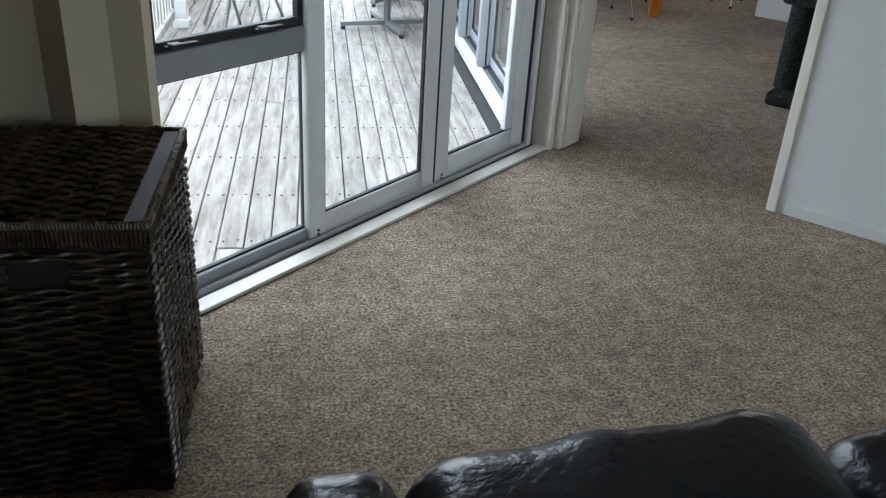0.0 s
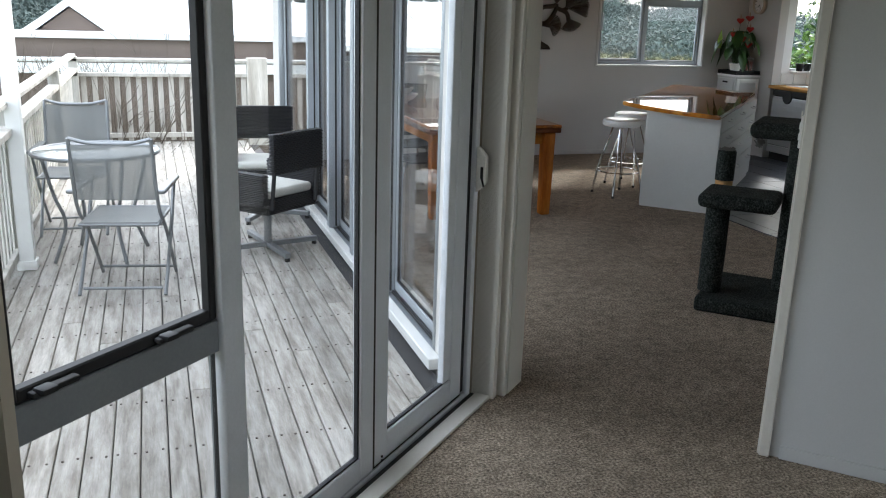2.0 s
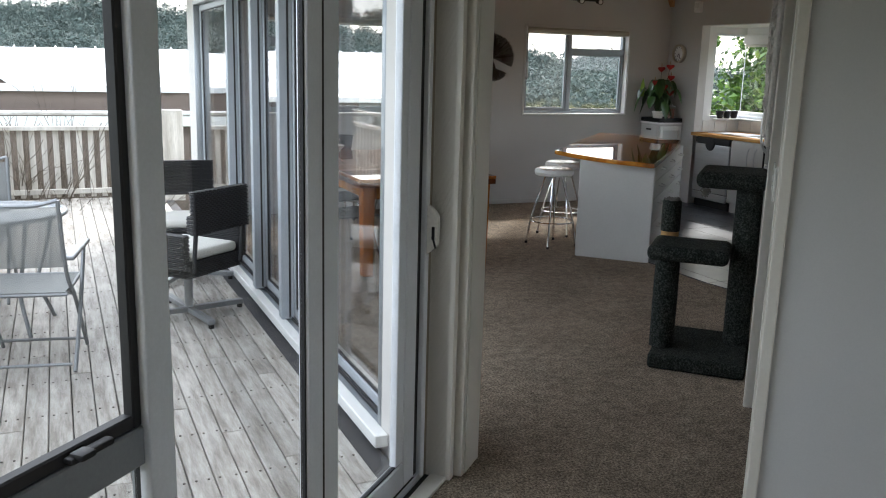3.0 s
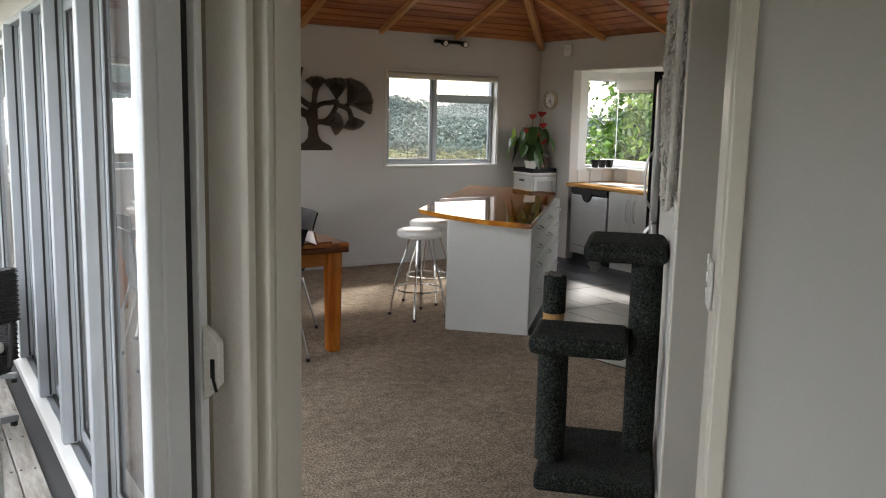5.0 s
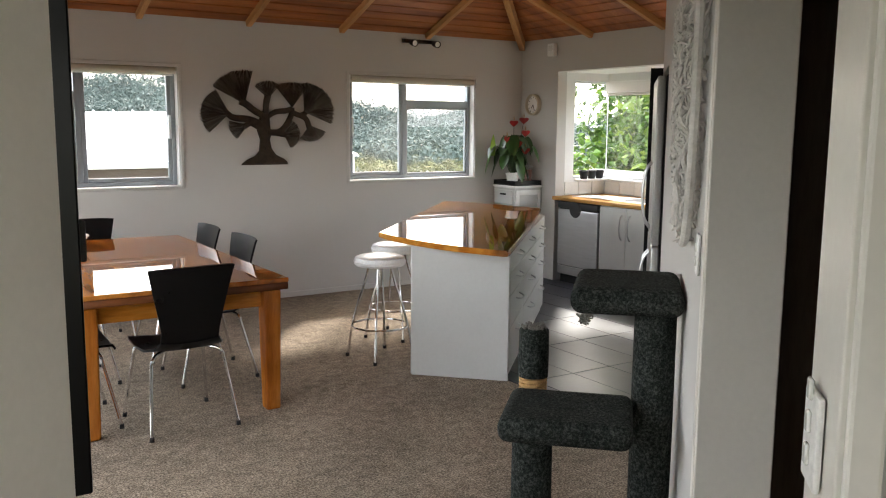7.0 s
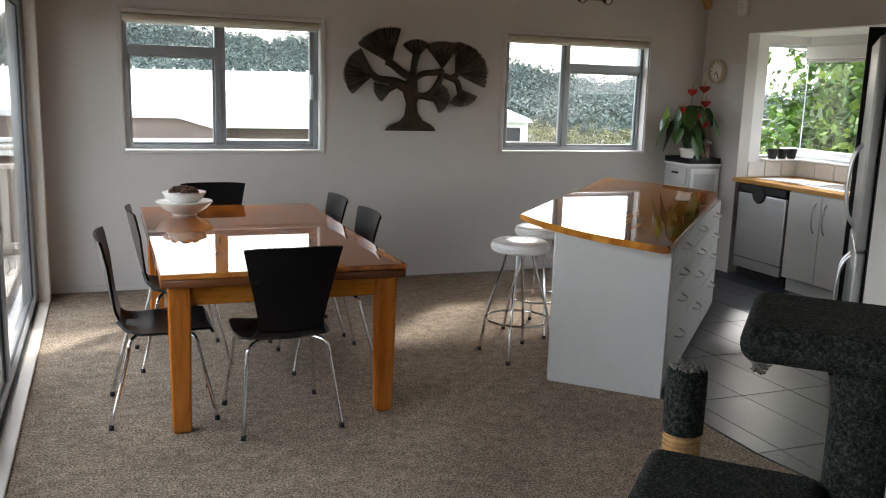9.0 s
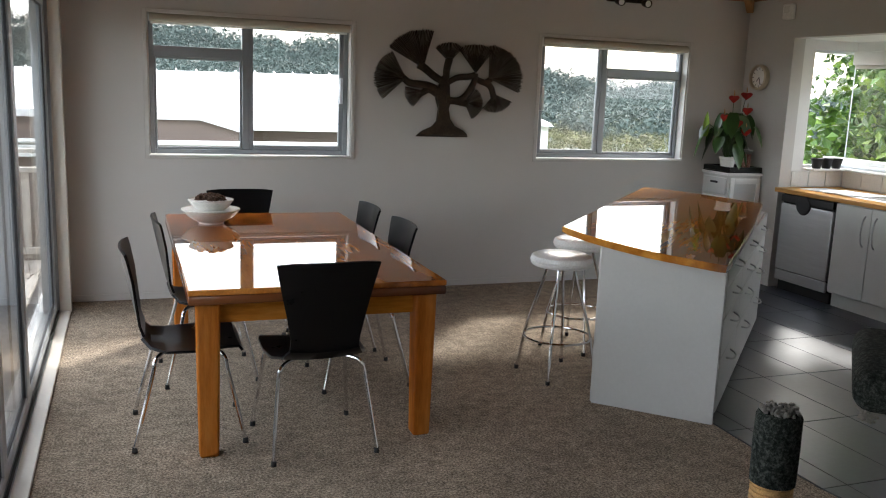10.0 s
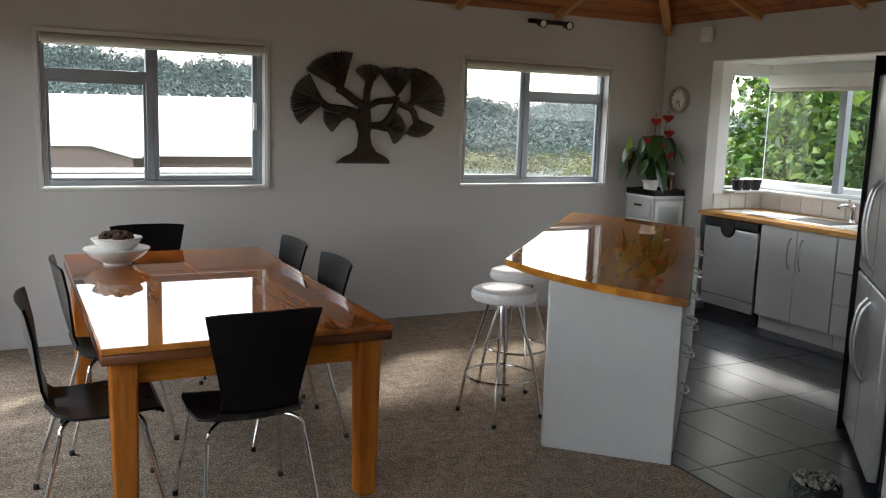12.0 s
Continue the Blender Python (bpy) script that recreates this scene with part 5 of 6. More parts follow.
part("lining", bm, BLACKRUB, hm, "", False)


def weave(axis, sign, z0, z1, rows, name):
    """Rows of willow woven in and out of upright ribs on one face."""
    half = hw if axis == "x" else hd
    off = hd if axis == "x" else hw
    ribs = int(half * 2 / 0.055)
    step = 2 * half / ribs
    bm = bmesh.new()
    for r in range(rows):
        z = z0 + (r + 0.5) * (z1 - z0) / rows
        hole = axis == "x" and sign < 0 and 0.59 < z < 0.65
        seg = []
        for i in range(ribs):
            for f, k in ((0.08, 0.35), (0.5, 1.0), (0.92, 0.35)):
                s = -half + (i + f) * step
                o = sign * (off - 0.006 + 0.008 * k * (1 if (i + r) % 2 else -1))
                if hole and abs(s) < 0.06:
                    if len(seg) > 1:
                        tube(bm, seg, (z1 - z0) / rows * 0.43, 5)
                    seg = []
                    continue
                seg.append((s, o, z) if axis == "x" else (o, s, z))
        if len(seg) > 1:
            tube(bm, seg, (z1 - z0) / rows * 0.43, 5)
    return tagged(part(name, bm, WICKER, hm), kind="stuff")


weave("x", -1, 0.02, 0.675, 52, "woven_front")
weave("y", 1, 0.02, 0.675, 52, "woven_side")
weave("x", 1, 0.02, 0.675, 34, "woven_back")
weave("y", -1, 0.02, 0.675, 34, "woven_side")
bm = bmesh.new()
box(bm, -hw + 0.004, hw - 0.004, -hd + 0.004, hd - 0.004, 0.688, 0.732, None, 0.006, 1)
lid = part("lid", bm, WICKER, hm)
for z in (0.692, 0.735):
    bm = bmesh.new()
    tube(bm, [(-hw, -hd, z), (hw, -hd, z), (hw, hd, z), (-hw, hd, z)], 0.009, 8, True)
    part("lid_band", bm, WICKER, lid)
bm = bmesh.new()
n = int(2 * hw / 0.009)
for i in range(n):
    x = -hw + (i + 0.5) * 2 * hw / n
    for sy in (-1, 1):
        rod(bm, (x, sy * (hd + 0.004), 0.69), (x, sy * (hd + 0.004), 0.736), 0.0036, n=5)
n = int(2 * hd / 0.009)
for i in range(n):
    y = -hd + (i + 0.5) * 2 * hd / n
    rod(bm, (hw + 0.004, y, 0.69), (hw + 0.004, y, 0.736), 0.0036, n=5)
tagged(part("lid_edge_wicker", bm, WICKER, lid), kind="stuff")
bm = bmesh.new()
rows = 30
for r in range(rows):
    y = -hd + (r + 0.5) * 2 * hd / rows
    tube(bm, [(-hw + (i + f) * 0.046, y, 0.735 + 0.008 * k * (1 if (i + r) % 2 else -1)) for i in range(int(2 * hw / 0.046)) for f, k in ((0.08, 0.35), (0.5, 1.0), (0.92, 0.35))], 0.0085, 5)
tagged(part("lid_top_weave", bm, WICKER, lid), kind="stuff")
bm = bmesh.new()
for a, b in (((-hw, -hd), (hw, -hd)), ((hw, -hd), (hw, hd))):
    for k in range(60):
        t = k / 60
        p = Vector((*a, 0.735)).lerp(Vector((*b, 0.735)), t)
        bmesh.ops.create_icosphere(bm, subdivisions=1, radius=0.012, matrix=Matrix.Translation(p) @ Matrix.Rotation(0.7, 4, "X"))
tagged(part("braid", bm, WICKER, lid), kind="stuff")

# leather sofa, its back towards the dining room
sf = thing("leather_sofa", pose(0, 0, 0), "black leather sofa with creased rolled back cushions", "sofa")


def cushion(name, x0, x1, y0, y1, z0, z1, r, seed, wrinkle=0.010):
    bm = bmesh.new()
    box(bm, x0, x1, y0, y1, z0, z1, None, r, 6)
    bmesh.ops.subdivide_edges(bm, edges=[e for e in bm.edges if e.calc_length() > 0.12], cuts=10, use_grid_fill=True)
    bmesh.ops.triangulate(bm, faces=[f for f in bm.faces if len(f.verts) > 4])
    for v in bm.verts:
        p = v.co * 1.0
        k = noise.noise(Vector((p.x * 7 + seed, p.y * 3, p.z * 3))) * wrinkle + noise.noise(Vector((p.x * 26 + seed, p.y * 5, p.z * 6))) * wrinkle * 0.5
        t = (p.x - x0) / (x1 - x0)
        sag = (0.085 * max(0.0, 1 - t) ** 1.7 + 0.02 * max(0.0, t * 6 - 5)) if z1 > 0.71 else 0
        v.co.z += k - sag * (1 if p.z > (z0 + z1) / 2 else 0)
        v.co.y += k * 0.7
    return part(name, bm, LEATHER, sf)


cushion("back_cushion", -4.80, -4.16, -9.60, -9.32, 0.32, 0.782, 0.085, 3)
cushion("back_cushion", -4.15, -3.45, -9.60, -9.32, 0.32, 0.80, 0.085, 9)
cushion("back_cushion", -3.44, -2.80, -9.60, -9.32, 0.32, 0.79, 0.085, 15)
cushion("armrest", -4.97, -4.795, -10.15, -9.33, 0.10, 0.70, 0.07, 5)
cushion("armrest", -2.80, -2.60, -10.15, -9.33, 0.10, 0.60, 0.085, 6)
cushion("seat_cushion", -4.79, -3.80, -10.18, -9.55, 0.25, 0.43, 0.06, 7)
cushion("seat_cushion", -3.79, -2.81, -10.18, -9.55, 0.25, 0.43, 0.06, 8)
bm = bmesh.new()
box(bm, -4.90, -2.65, -10.12, -9.36, 0.06, 0.30, None, 0.02, 2)
part("base", bm, LEATHER, sf)
for x in (-4.85, -2.75):
    for y in (-10.0, -9.45):
        bm = bmesh.new()
        rod(bm, (x, y, 0), (x, y, 0.07), 0.03, n=12)
        part("foot", bm, BLACKRUB, sf)

# ---- deck ----
DZ = -0.03
sub = bmesh.new()
box(sub, -6.0, -3.84, -10.2, 1.82, DZ - 0.20, DZ - 0.045)
dk = setting("deck", sub, GROUT, "weathered grey timber deck of parallel boards", "deck")
bw = 0.1025
cols = 20
rg = random.Random(5)
bl = {}


def board_mesh(w, length):
    key = (w, round(length, 2))
    if key not in bl:
        bm = bmesh.new()
        box(bm, -w / 2, w / 2, -length / 2, length / 2, -0.03, 0.0, None, 0.004, 1)
        me = bpy.data.meshes.new("board")
        bm.to_mesh(me)
        bm.free()
        me.materials.append(DECKWOOD)
        bl[key] = me
    return bl[key]


nails = bmesh.new()
for i in range(cols):
    x = -3.97 - bw * (i + 0.5)
    y, k = -10.1 + (i * 1.37) % 2.4 - 2.4, 0
    while y < 1.78:
        a, b = max(-10.1, y), min(1.78, y + 3.2)
        if b - a > 0.1:
            o = new("board", board_mesh(bw - 0.0045, b - a - 0.004))
            o.parent = dk
            o.matrix_basis = pose(x, (a + b) / 2, DZ + rg.uniform(-0.0015, 0.0015), 0, rg.uniform(-0.3, 0.3), 0)
        y += 3.2
    yy = -9.9
    while yy < 1.7:
        for s in (-0.028, 0.028):
            bmesh.ops.create_cone(nails, cap_ends=True, segments=6, radius1=0.0055, radius2=0.0055, depth=0.003, matrix=Matrix.Translation((x + s + rg.uniform(-0.006, 0.006), yy + rg.uniform(-0.008, 0.008), DZ + 0.002)))
        yy += 0.45
NAIL = mat("rusty_nail", (0.05, 0.035, 0.028), 0.7)
tagged(part("nail_heads", nails, NAIL, dk), kind="stuff")

# railings
rl = thing("deck_railing", pose(0, 0, DZ), "weathered timber deck railing with upright palings and double rail", "railing")


def baluster(x, y, z0, z1, w=0.06, t=0.022, along_x=True):
    bm = bmesh.new()
    a, b = (w, t) if along_x else (t, w)
    box(bm, x - a / 2, x + a / 2, y - b / 2, y + b / 2, z0, z1)
    part("paling", bm, RAILWOOD, rl, "", False)


def rail(name, x0, x1, y0, y1, z0, z1, lab=""):
    bm = bmesh.new()
    box(bm, x0, x1, y0, y1, z0, z1, None, 0.005, 1)
    part(name, bm, RAILWOOD, rl, lab)


rail("rail", -6.02, -3.72, 1.70, 1.80, 0.80, 0.845)
rail("rail", -6.02, -3.72, 1.73, 1.77, 0.06, 0.12)
rail("handrail", -6.02, -3.72, 1.70, 1.79, 0.975, 1.01, "pale grey handrail")
rail("rail", -6.01, -5.91, -9.5, 1.70, 0.86, 0.905)
rail("rail", -5.985, -5.945, -9.5, 1.70, 0.06, 0.12)
rail("handrail", -6.01, -5.92, -9.5, 1.70, 1.03, 1.065, "pale grey handrail")
x = -5.86
while x < -3.95:
    baluster(x, 1.78, 0.02, 0.82)
    x += 0.125
y = -9.3
while y < 1.65:
    baluster(-5.985, y, 0.02, 0.88, along_x=False)
    y += 0.125
for px, py in ((-5.96, 1.75), (-5.955, -0.55), (-5.955, -3.5), (-5.955, -6.4), (-5.955, -9.4)):
    rail("post", px - 0.05, px + 0.05, py - 0.05, py + 0.05, -0.05, 1.03)
rail("post", -3.95, -3.70, 1.66, 1.80, -0.05, 1.04, "boxed cream corner post")

# tall white post that carries the eave
vp = thing("verandah_post", pose(-5.90, -3.62, DZ), "tall white-painted timber verandah post", "post")
bm = bmesh.new()
box(bm, -0.045, 0.045, -0.045, 0.045, 0.0, 2.5, None, 0.006, 2)
part("shaft", bm, WHITE, vp)
bm = bmesh.new()
box(bm, -0.06, 0.06, -0.06, 0.06, 0.0, 0.06, None, 0.006, 2)
part("base_collar", bm, WHITE, vp)

# round glass table and folding chairs
gt = thing("patio_table", pose(-5.46, -3.39, DZ), "round glass-topped patio table on silver legs", "table")
bm = bmesh.new()
lathe(bm, [(0.001, 0.712), (0.385, 0.712), (0.392, 0.716), (0.385, 0.72), (0.001, 0.72)], 40)
PGLASS = mat("frosted_table_glass", (0.62, 0.66, 0.66), 0.08, var=0.05, bump=0.0, coat=1.0)
part("tabletop", bm, PGLASS, gt)
bm = bmesh.new()
tube(bm, [(0.395 * math.cos(2 * math.pi * i / 40), 0.395 * math.sin(2 * math.pi * i / 40), 0.712) for i in range(40)], 0.013, 8, True)
part("rim", bm, METALPAINT, gt)
for k in range(4):
    a = k * math.pi / 2 + 0.5
    c, s = math.cos(a), math.sin(a)
    bm = bmesh.new()
    tube(bm, curve_pts([(c * 0.36, s * 0.36, 0.705), (c * 0.30, s * 0.30, 0.45), (c * 0.24, s * 0.24, 0.25), (c * 0.33, s * 0.33, 0.0)], 5), 0.012, 8)
    part("leg", bm, METALPAINT, gt)


def folding_chair(m):
    """A folding patio chair with a mesh seat; it faces +y."""
    c = thing("folding_chair", m, "silver metal folding patio chair with pale mesh fabric", "chair", "patio folding chairs")
    for sx in (-1, 1):
        x = sx * 0.225
        bm = bmesh.new()
        tube(bm, curve_pts([(x, 0.26, 0.012), (x, 0.0, 0.36), (x, -0.19, 0.55), (x * 0.98, -0.275, 0.94)], 5), 0.011, 8)
        part("back_post", bm, METALPAINT, c)
        bm = bmesh.new()
        tube(bm, curve_pts([(x * 1.08, -0.22, 0.012), (x * 1.08, 0.03, 0.30), (x * 1.08, 0.24, 0.615)], 5), 0.011, 8)
        part("leg", bm, METALPAINT, c)
        bm = bmesh.new()
        box(bm, x * 1.10 - 0.026, x * 1.10 + 0.026, -0.22, 0.27, 0.615, 0.638, None, 0.009, 3)
        part("armrest", bm, METALPAINT, c)
        bm = bmesh.new()
        rod(bm, (x * 0.96, -0.20, 0.43), (x * 0.96, 0.24, 0.44), 0.010)
        part("seat_rail", bm, METALPAINT, c)
    bm = bmesh.new()
    tube(bm, curve_pts([(-0.22, -0.275, 0.94), (-0.12, -0.275, 0.915), (0, -0.275, 0.91), (0.12, -0.275, 0.915), (0.22, -0.275, 0.94)], 4), 0.011, 8)
    part("top_rail", bm, METALPAINT, c)
    for y, z in ((0.22, 0.06), (-0.19, 0.045), (-0.05, 0.40), (0.24, 0.44), (-0.20, 0.43)):
        bm = bmesh.new()
        rod(bm, (-0.225, y, z), (0.225, y, z), 0.009)
        part("crossbar", bm, METALPAINT, c)
    bm = bmesh.new()
    shell_grid(bm, [[(s * 0.215, y, 0.445 - 0.02 * math.sin(math.pi * (y + 0.2) / 0.44) * (1 - s * s)) for s in (-1, -0.5, 0, 0.5, 1)] for y in (-0.2, -0.1, 0.0, 0.12, 0.24)], 0.004)
    part("seat", bm, MESH, c)
    bm = bmesh.new()
    shell_grid(bm, [[(s * 0.215, -0.205 - 0.075 * (z - 0.58) / 0.34 - 0.015 * (1 - s * s), z) for s in (-1, -0.5, 0, 0.5, 1)] for z in (0.58, 0.68, 0.78, 0.905)], 0.004)
    part("backrest", bm, MESH, c)
    return c


fc = folding_chair(pose(-5.27, -4.14, DZ, 0, 0, -11))
copy_thing(fc, pose(-5.66, -2.62, DZ, 0, 0, 176))


def swivel_chair(m):
    """A woven swivel armchair on a four-star metal base; it faces +y."""
    c = thing("swivel_chair", m, "charcoal woven rattan swivel armchair with a pale cushion", "chair", "rattan swivel chairs")

    def woven(name, x0, x1, y0, y1, z0, z1):
        bm = bmesh.new()
        box(bm, x0 + 0.006, x1 - 0.006, y0 + 0.006, y1 - 0.006, z0, z1, None, 0.01, 2)
        p = part(name, bm, RATTAN, c)
        bm = bmesh.new()
        rows = max(2, int((z1 - z0) / 0.012))
        per = 2 * (x1 - x0 + y1 - y0)
        n = int(per / 0.018)
        for r in range(rows):
            z = z0 + (r + 0.5) * (z1 - z0) / rows
            ring = []
            for i in range(n):
                s = i / n * per
                w = 0.0035 * (1 if (i + r) % 2 else -1)
                if s < x1 - x0:
                    q = (x0 + s, y0 - w)
                elif s < x1 - x0 + y1 - y0:
                    q = (x1 + w, y0 + s - (x1 - x0))
                elif s < 2 * (x1 - x0) + y1 - y0:
                    q = (x1 - (s - (x1 - x0) - (y1 - y0)), y1 + w)
                else:
                    q = (x0 - w, y1 - (s - 2 * (x1 - x0) - (y1 - y0)))
                ring.append((*q, z))
            tube(bm, ring, 0.0055, 4, True)
        tagged(part("weave", bm, RATTAN, p), kind="stuff")

    woven("seat_tub", -0.25, 0.25, -0.23, 0.25, 0.32, 0.42)
    woven("arm", -0.29, -0.24, -0.24, 0.22, 0.38, 0.60)
    woven("arm", 0.24, 0.29, -0.24, 0.22, 0.38, 0.60)
    woven("backrest", -0.245, 0.245, -0.30, -0.255, 0.60, 0.87)
    for x in (-0.22, 0.22):
        bm = bmesh.new()
        rod(bm, (x, -0.25, 0.36), (x, -0.278, 0.62), 0.014)
        part("back_post", bm, RATTAN, c)
    bm = bmesh.new()
    box(bm, -0.235, 0.235, -0.22, 0.24, 0.42, 0.485, None, 0.028, 4)
    part("cushion", bm, CUSHION, c, "pale grey seat cushion")
    bm = bmesh.new()
    rod(bm, (0, 0, 0.06), (0, 0, 0.34), 0.028, n=16)
    part("column", bm, METALPAINT, c)
    for k in range(4):
        bm = bmesh.new()
        box(bm, 0.02, 0.375, -0.022, 0.022, 0.025, 0.06, Matrix.Rotation(k * math.pi / 2 - 0.454, 4, "Z"), 0.006, 2)
        part("base_arm", bm, METALPAINT, c)
        bm = bmesh.new()
        a = k * math.pi / 2 - 0.454
        rod(bm, (0.355 * math.cos(a), 0.355 * math.sin(a), 0), (0.355 * math.cos(a), 0.355 * math.sin(a), 0.03), 0.018, n=10)
        part("glide", bm, BLACKRUB, c)
    return c


sw = swivel_chair(pose(-4.36, -3.48, DZ, 0, 0, 40))
copy_thing(sw, pose(-4.24, -2.42, DZ, 0, 0, 176))

# soffit over the deck doors
bm = bmesh.new()
box(bm, -4.45, -3.83, -6.0, 0.6, 2.36, 2.42)
box(bm, -4.48, -4.45, -6.0, 0.6, 2.30, 2.52)
setting("soffit", bm, TRIM, "cream painted eave soffit over the deck doors", "soffit")

# ---- outside ----
# neighbouring house below
nh = thing("neighbour_house", pose(0, 0, 0), "low house with a pale metal roof and brown weatherboards", "house")
ROOF = mat("pale_metal_roof", (0.78, 0.78, 0.78), 0.45, var=0.06, scale=0.4, fine=8, bump=0.05)
BROWN = mat("brown_weatherboard", (0.15, 0.115, 0.095), 0.7, var=0.2, scale=1.0, fine=10, bump=0.1, stretch=(0.2, 0.2, 6))
bm = bmesh.new()
A = [(-8.1, 11.6, 0.72), (4.5, 11.6, 0.78), (4.5, 22.0, 0.78), (-8.1, 22.0, 0.72)]
B = [(-7.0, 17.0, 1.76), (4.4, 17.0, 1.93)]
lo = [bm.verts.new(p) for p in A]
tp = [bm.verts.new(p) for p in B]
for f in ((lo[0], lo[1], tp[1], tp[0]), (lo[1], lo[2], tp[1]), (lo[2], lo[3], tp[0], tp[1]), (lo[3], lo[0], tp[0])):
    bm.faces.new(f)
bm.faces.new(lo[::-1])
part("roof", bm, ROOF, nh, "", False)
for i in range(23):
    x = -7.0 + i * 0.5
    bm = bmesh.new()
    rod(bm, (x, 11.62, 0.765 + 0.0047 * (x + 9)), (x, 17.0, 1.80 + 0.0148 * (x + 7)), 0.022, n=5)
    part("roof_rib", bm, ROOF, nh)
bm = bmesh.new()
box(bm, -9.3, 4.6, 11.48, 11.60, 0.64, 0.78, None, 0.02, 2)
part("gutter", bm, WHITE, nh, "white gutter")
bm = bmesh.new()
box(bm, -8.8, 4.1, 12.0, 21.6, -3.05, 0.72)
hwall = part("wall", bm, BROWN, nh, "", False)
for i in range(12):
    bm = bmesh.new()
    box(bm, -8.82, 4.12, 11.965, 12.0, -1.6 + i * 0.19, -1.6 + i * 0.19 + 0.17)
    part("weatherboard", bm, BROWN, hwall, "", False)
UPR = Matrix.Rotation(radians(90), 4, "X")
bm = bmesh.new()
prism(bm, [(-7.85, -3.05), (-5.5, -3.05), (-5.5, 0.62), (-6.68, 1.48), (-7.85, 0.62)], -13.5, -11.3, UPR)
part("gable_wall", bm, BROWN, nh, "grey-brown gable end", False)
bm = bmesh.new()
prism(bm, [(-8.05, 0.52), (-6.68, 1.52), (-5.3, 0.52), (-5.3, 0.68), (-6.68, 1.70), (-8.05, 0.68)], -16.5, -11.1, UPR)
part("gable_roof", bm, ROOF, nh, "", False)
bm = bmesh.new()
prism(bm, [(-9.0, -3.05), (-1.2, -3.05), (-1.2, 0.66), (-1.92, 0.87), (-9.0, 0.87)], -11.47, -10.6, UPR)
part("porch_wall", bm, BROWN, nh, "", False)
bm = bmesh.new()
prism(bm, [(-9.2, 0.872), (-1.92, 0.872), (-1.2, 0.662), (-1.05, 0.662), (-1.05, 0.76), (-1.15, 0.78), (-1.86, 1.0), (-9.2, 1.0)], -11.47, -10.5, UPR)
part("porch_roof", bm, ROOF, nh, "", False)
bm = bmesh.new()
box(bm, -9.3, 4.6, 10.30, 10.44, 0.40, 0.49, None, 0.015, 1)
box(bm, -9.3, 4.6, 10.33, 10.44, 0.16, 0.38, None, 0.015, 1)
part("fascia", bm, WHITE, nh, "white painted fascia boards")
# a paler cottage further off
ct2 = thing("far_cottage", pose(22.05, 47.7, -3, 0, 0, -25), "small white cottage among the trees", "house")
bm = bmesh.new()
box(bm, -2, 2, -2.5, 2.5, 0, 2.5)
part("wall", bm, WHITE, ct2, "", False)
bm = bmesh.new()
prism(bm, [(-2.3, 2.5), (0, 3.4), (2.3, 2.5)], -3.3, 3.3, Matrix.Rotation(radians(90), 4, "X"))
part("roof", bm, ROOF, ct2, "", False)
for x in (-1.5, 0.6):
    bm = bmesh.new()
    box(bm, x, x + 0.9, -2.53, -2.5, 1.2, 2.1)
    part("window", bm, ALU_DARK, ct2, "", False)

# wooded hills
# the bluish haze of distance is mixed into the forest colour
FOREST = mat("hazed_forest_canopy", (0.055, 0.078, 0.070), 0.95, var=0.4, scale=0.15, fine=1.6, fvar=0.4, bump=0)
FOREST2 = mat("scrub_canopy", (0.125, 0.125, 0.055), 0.95, var=0.5, scale=0.2, fine=1.2, fvar=0.4, bump=0)


def hill_h(x, y):
    """Height of the valley floor and hills round the house."""
    d, a = math.hypot(x, y), math.degrees(math.atan2(x, y))
    e = np.interp(a, [-90, -10, 2, 15, 28, 40, 60, 110], [2.4, 2.8, 3.3, 2.5, 1.0, 0.4, 1.0, 2.0])
    e += 0.25 * math.sin(a * 0.55) + 0.12 * math.sin(a * 1.7 + 1)
    top = 3.2 + math.tan(radians(e)) * 190
    return -3 + max(0.0, min(1.0, (d - 60) / 130)) ** 1.25 * top


bm = bmesh.new()
NA, NR = 90, 14
grid = []
for i in range(NR):
    d = 58 + i * 12
    grid.append([bm.verts.new((d * math.sin(a), d * math.cos(a), hill_h(d * math.sin(a), d * math.cos(a)))) for a in (radians(-75 + 190 * j / NA) for j in range(NA + 1))])
for a, b in zip(grid, grid[1:]):
    for j in range(NA):
        bm.faces.new((a[j], a[j + 1], b[j + 1], b[j]))
tagged(part("hillside", bm, FOREST), "wooded hillside beyond the houses", "hill", "", "structure")


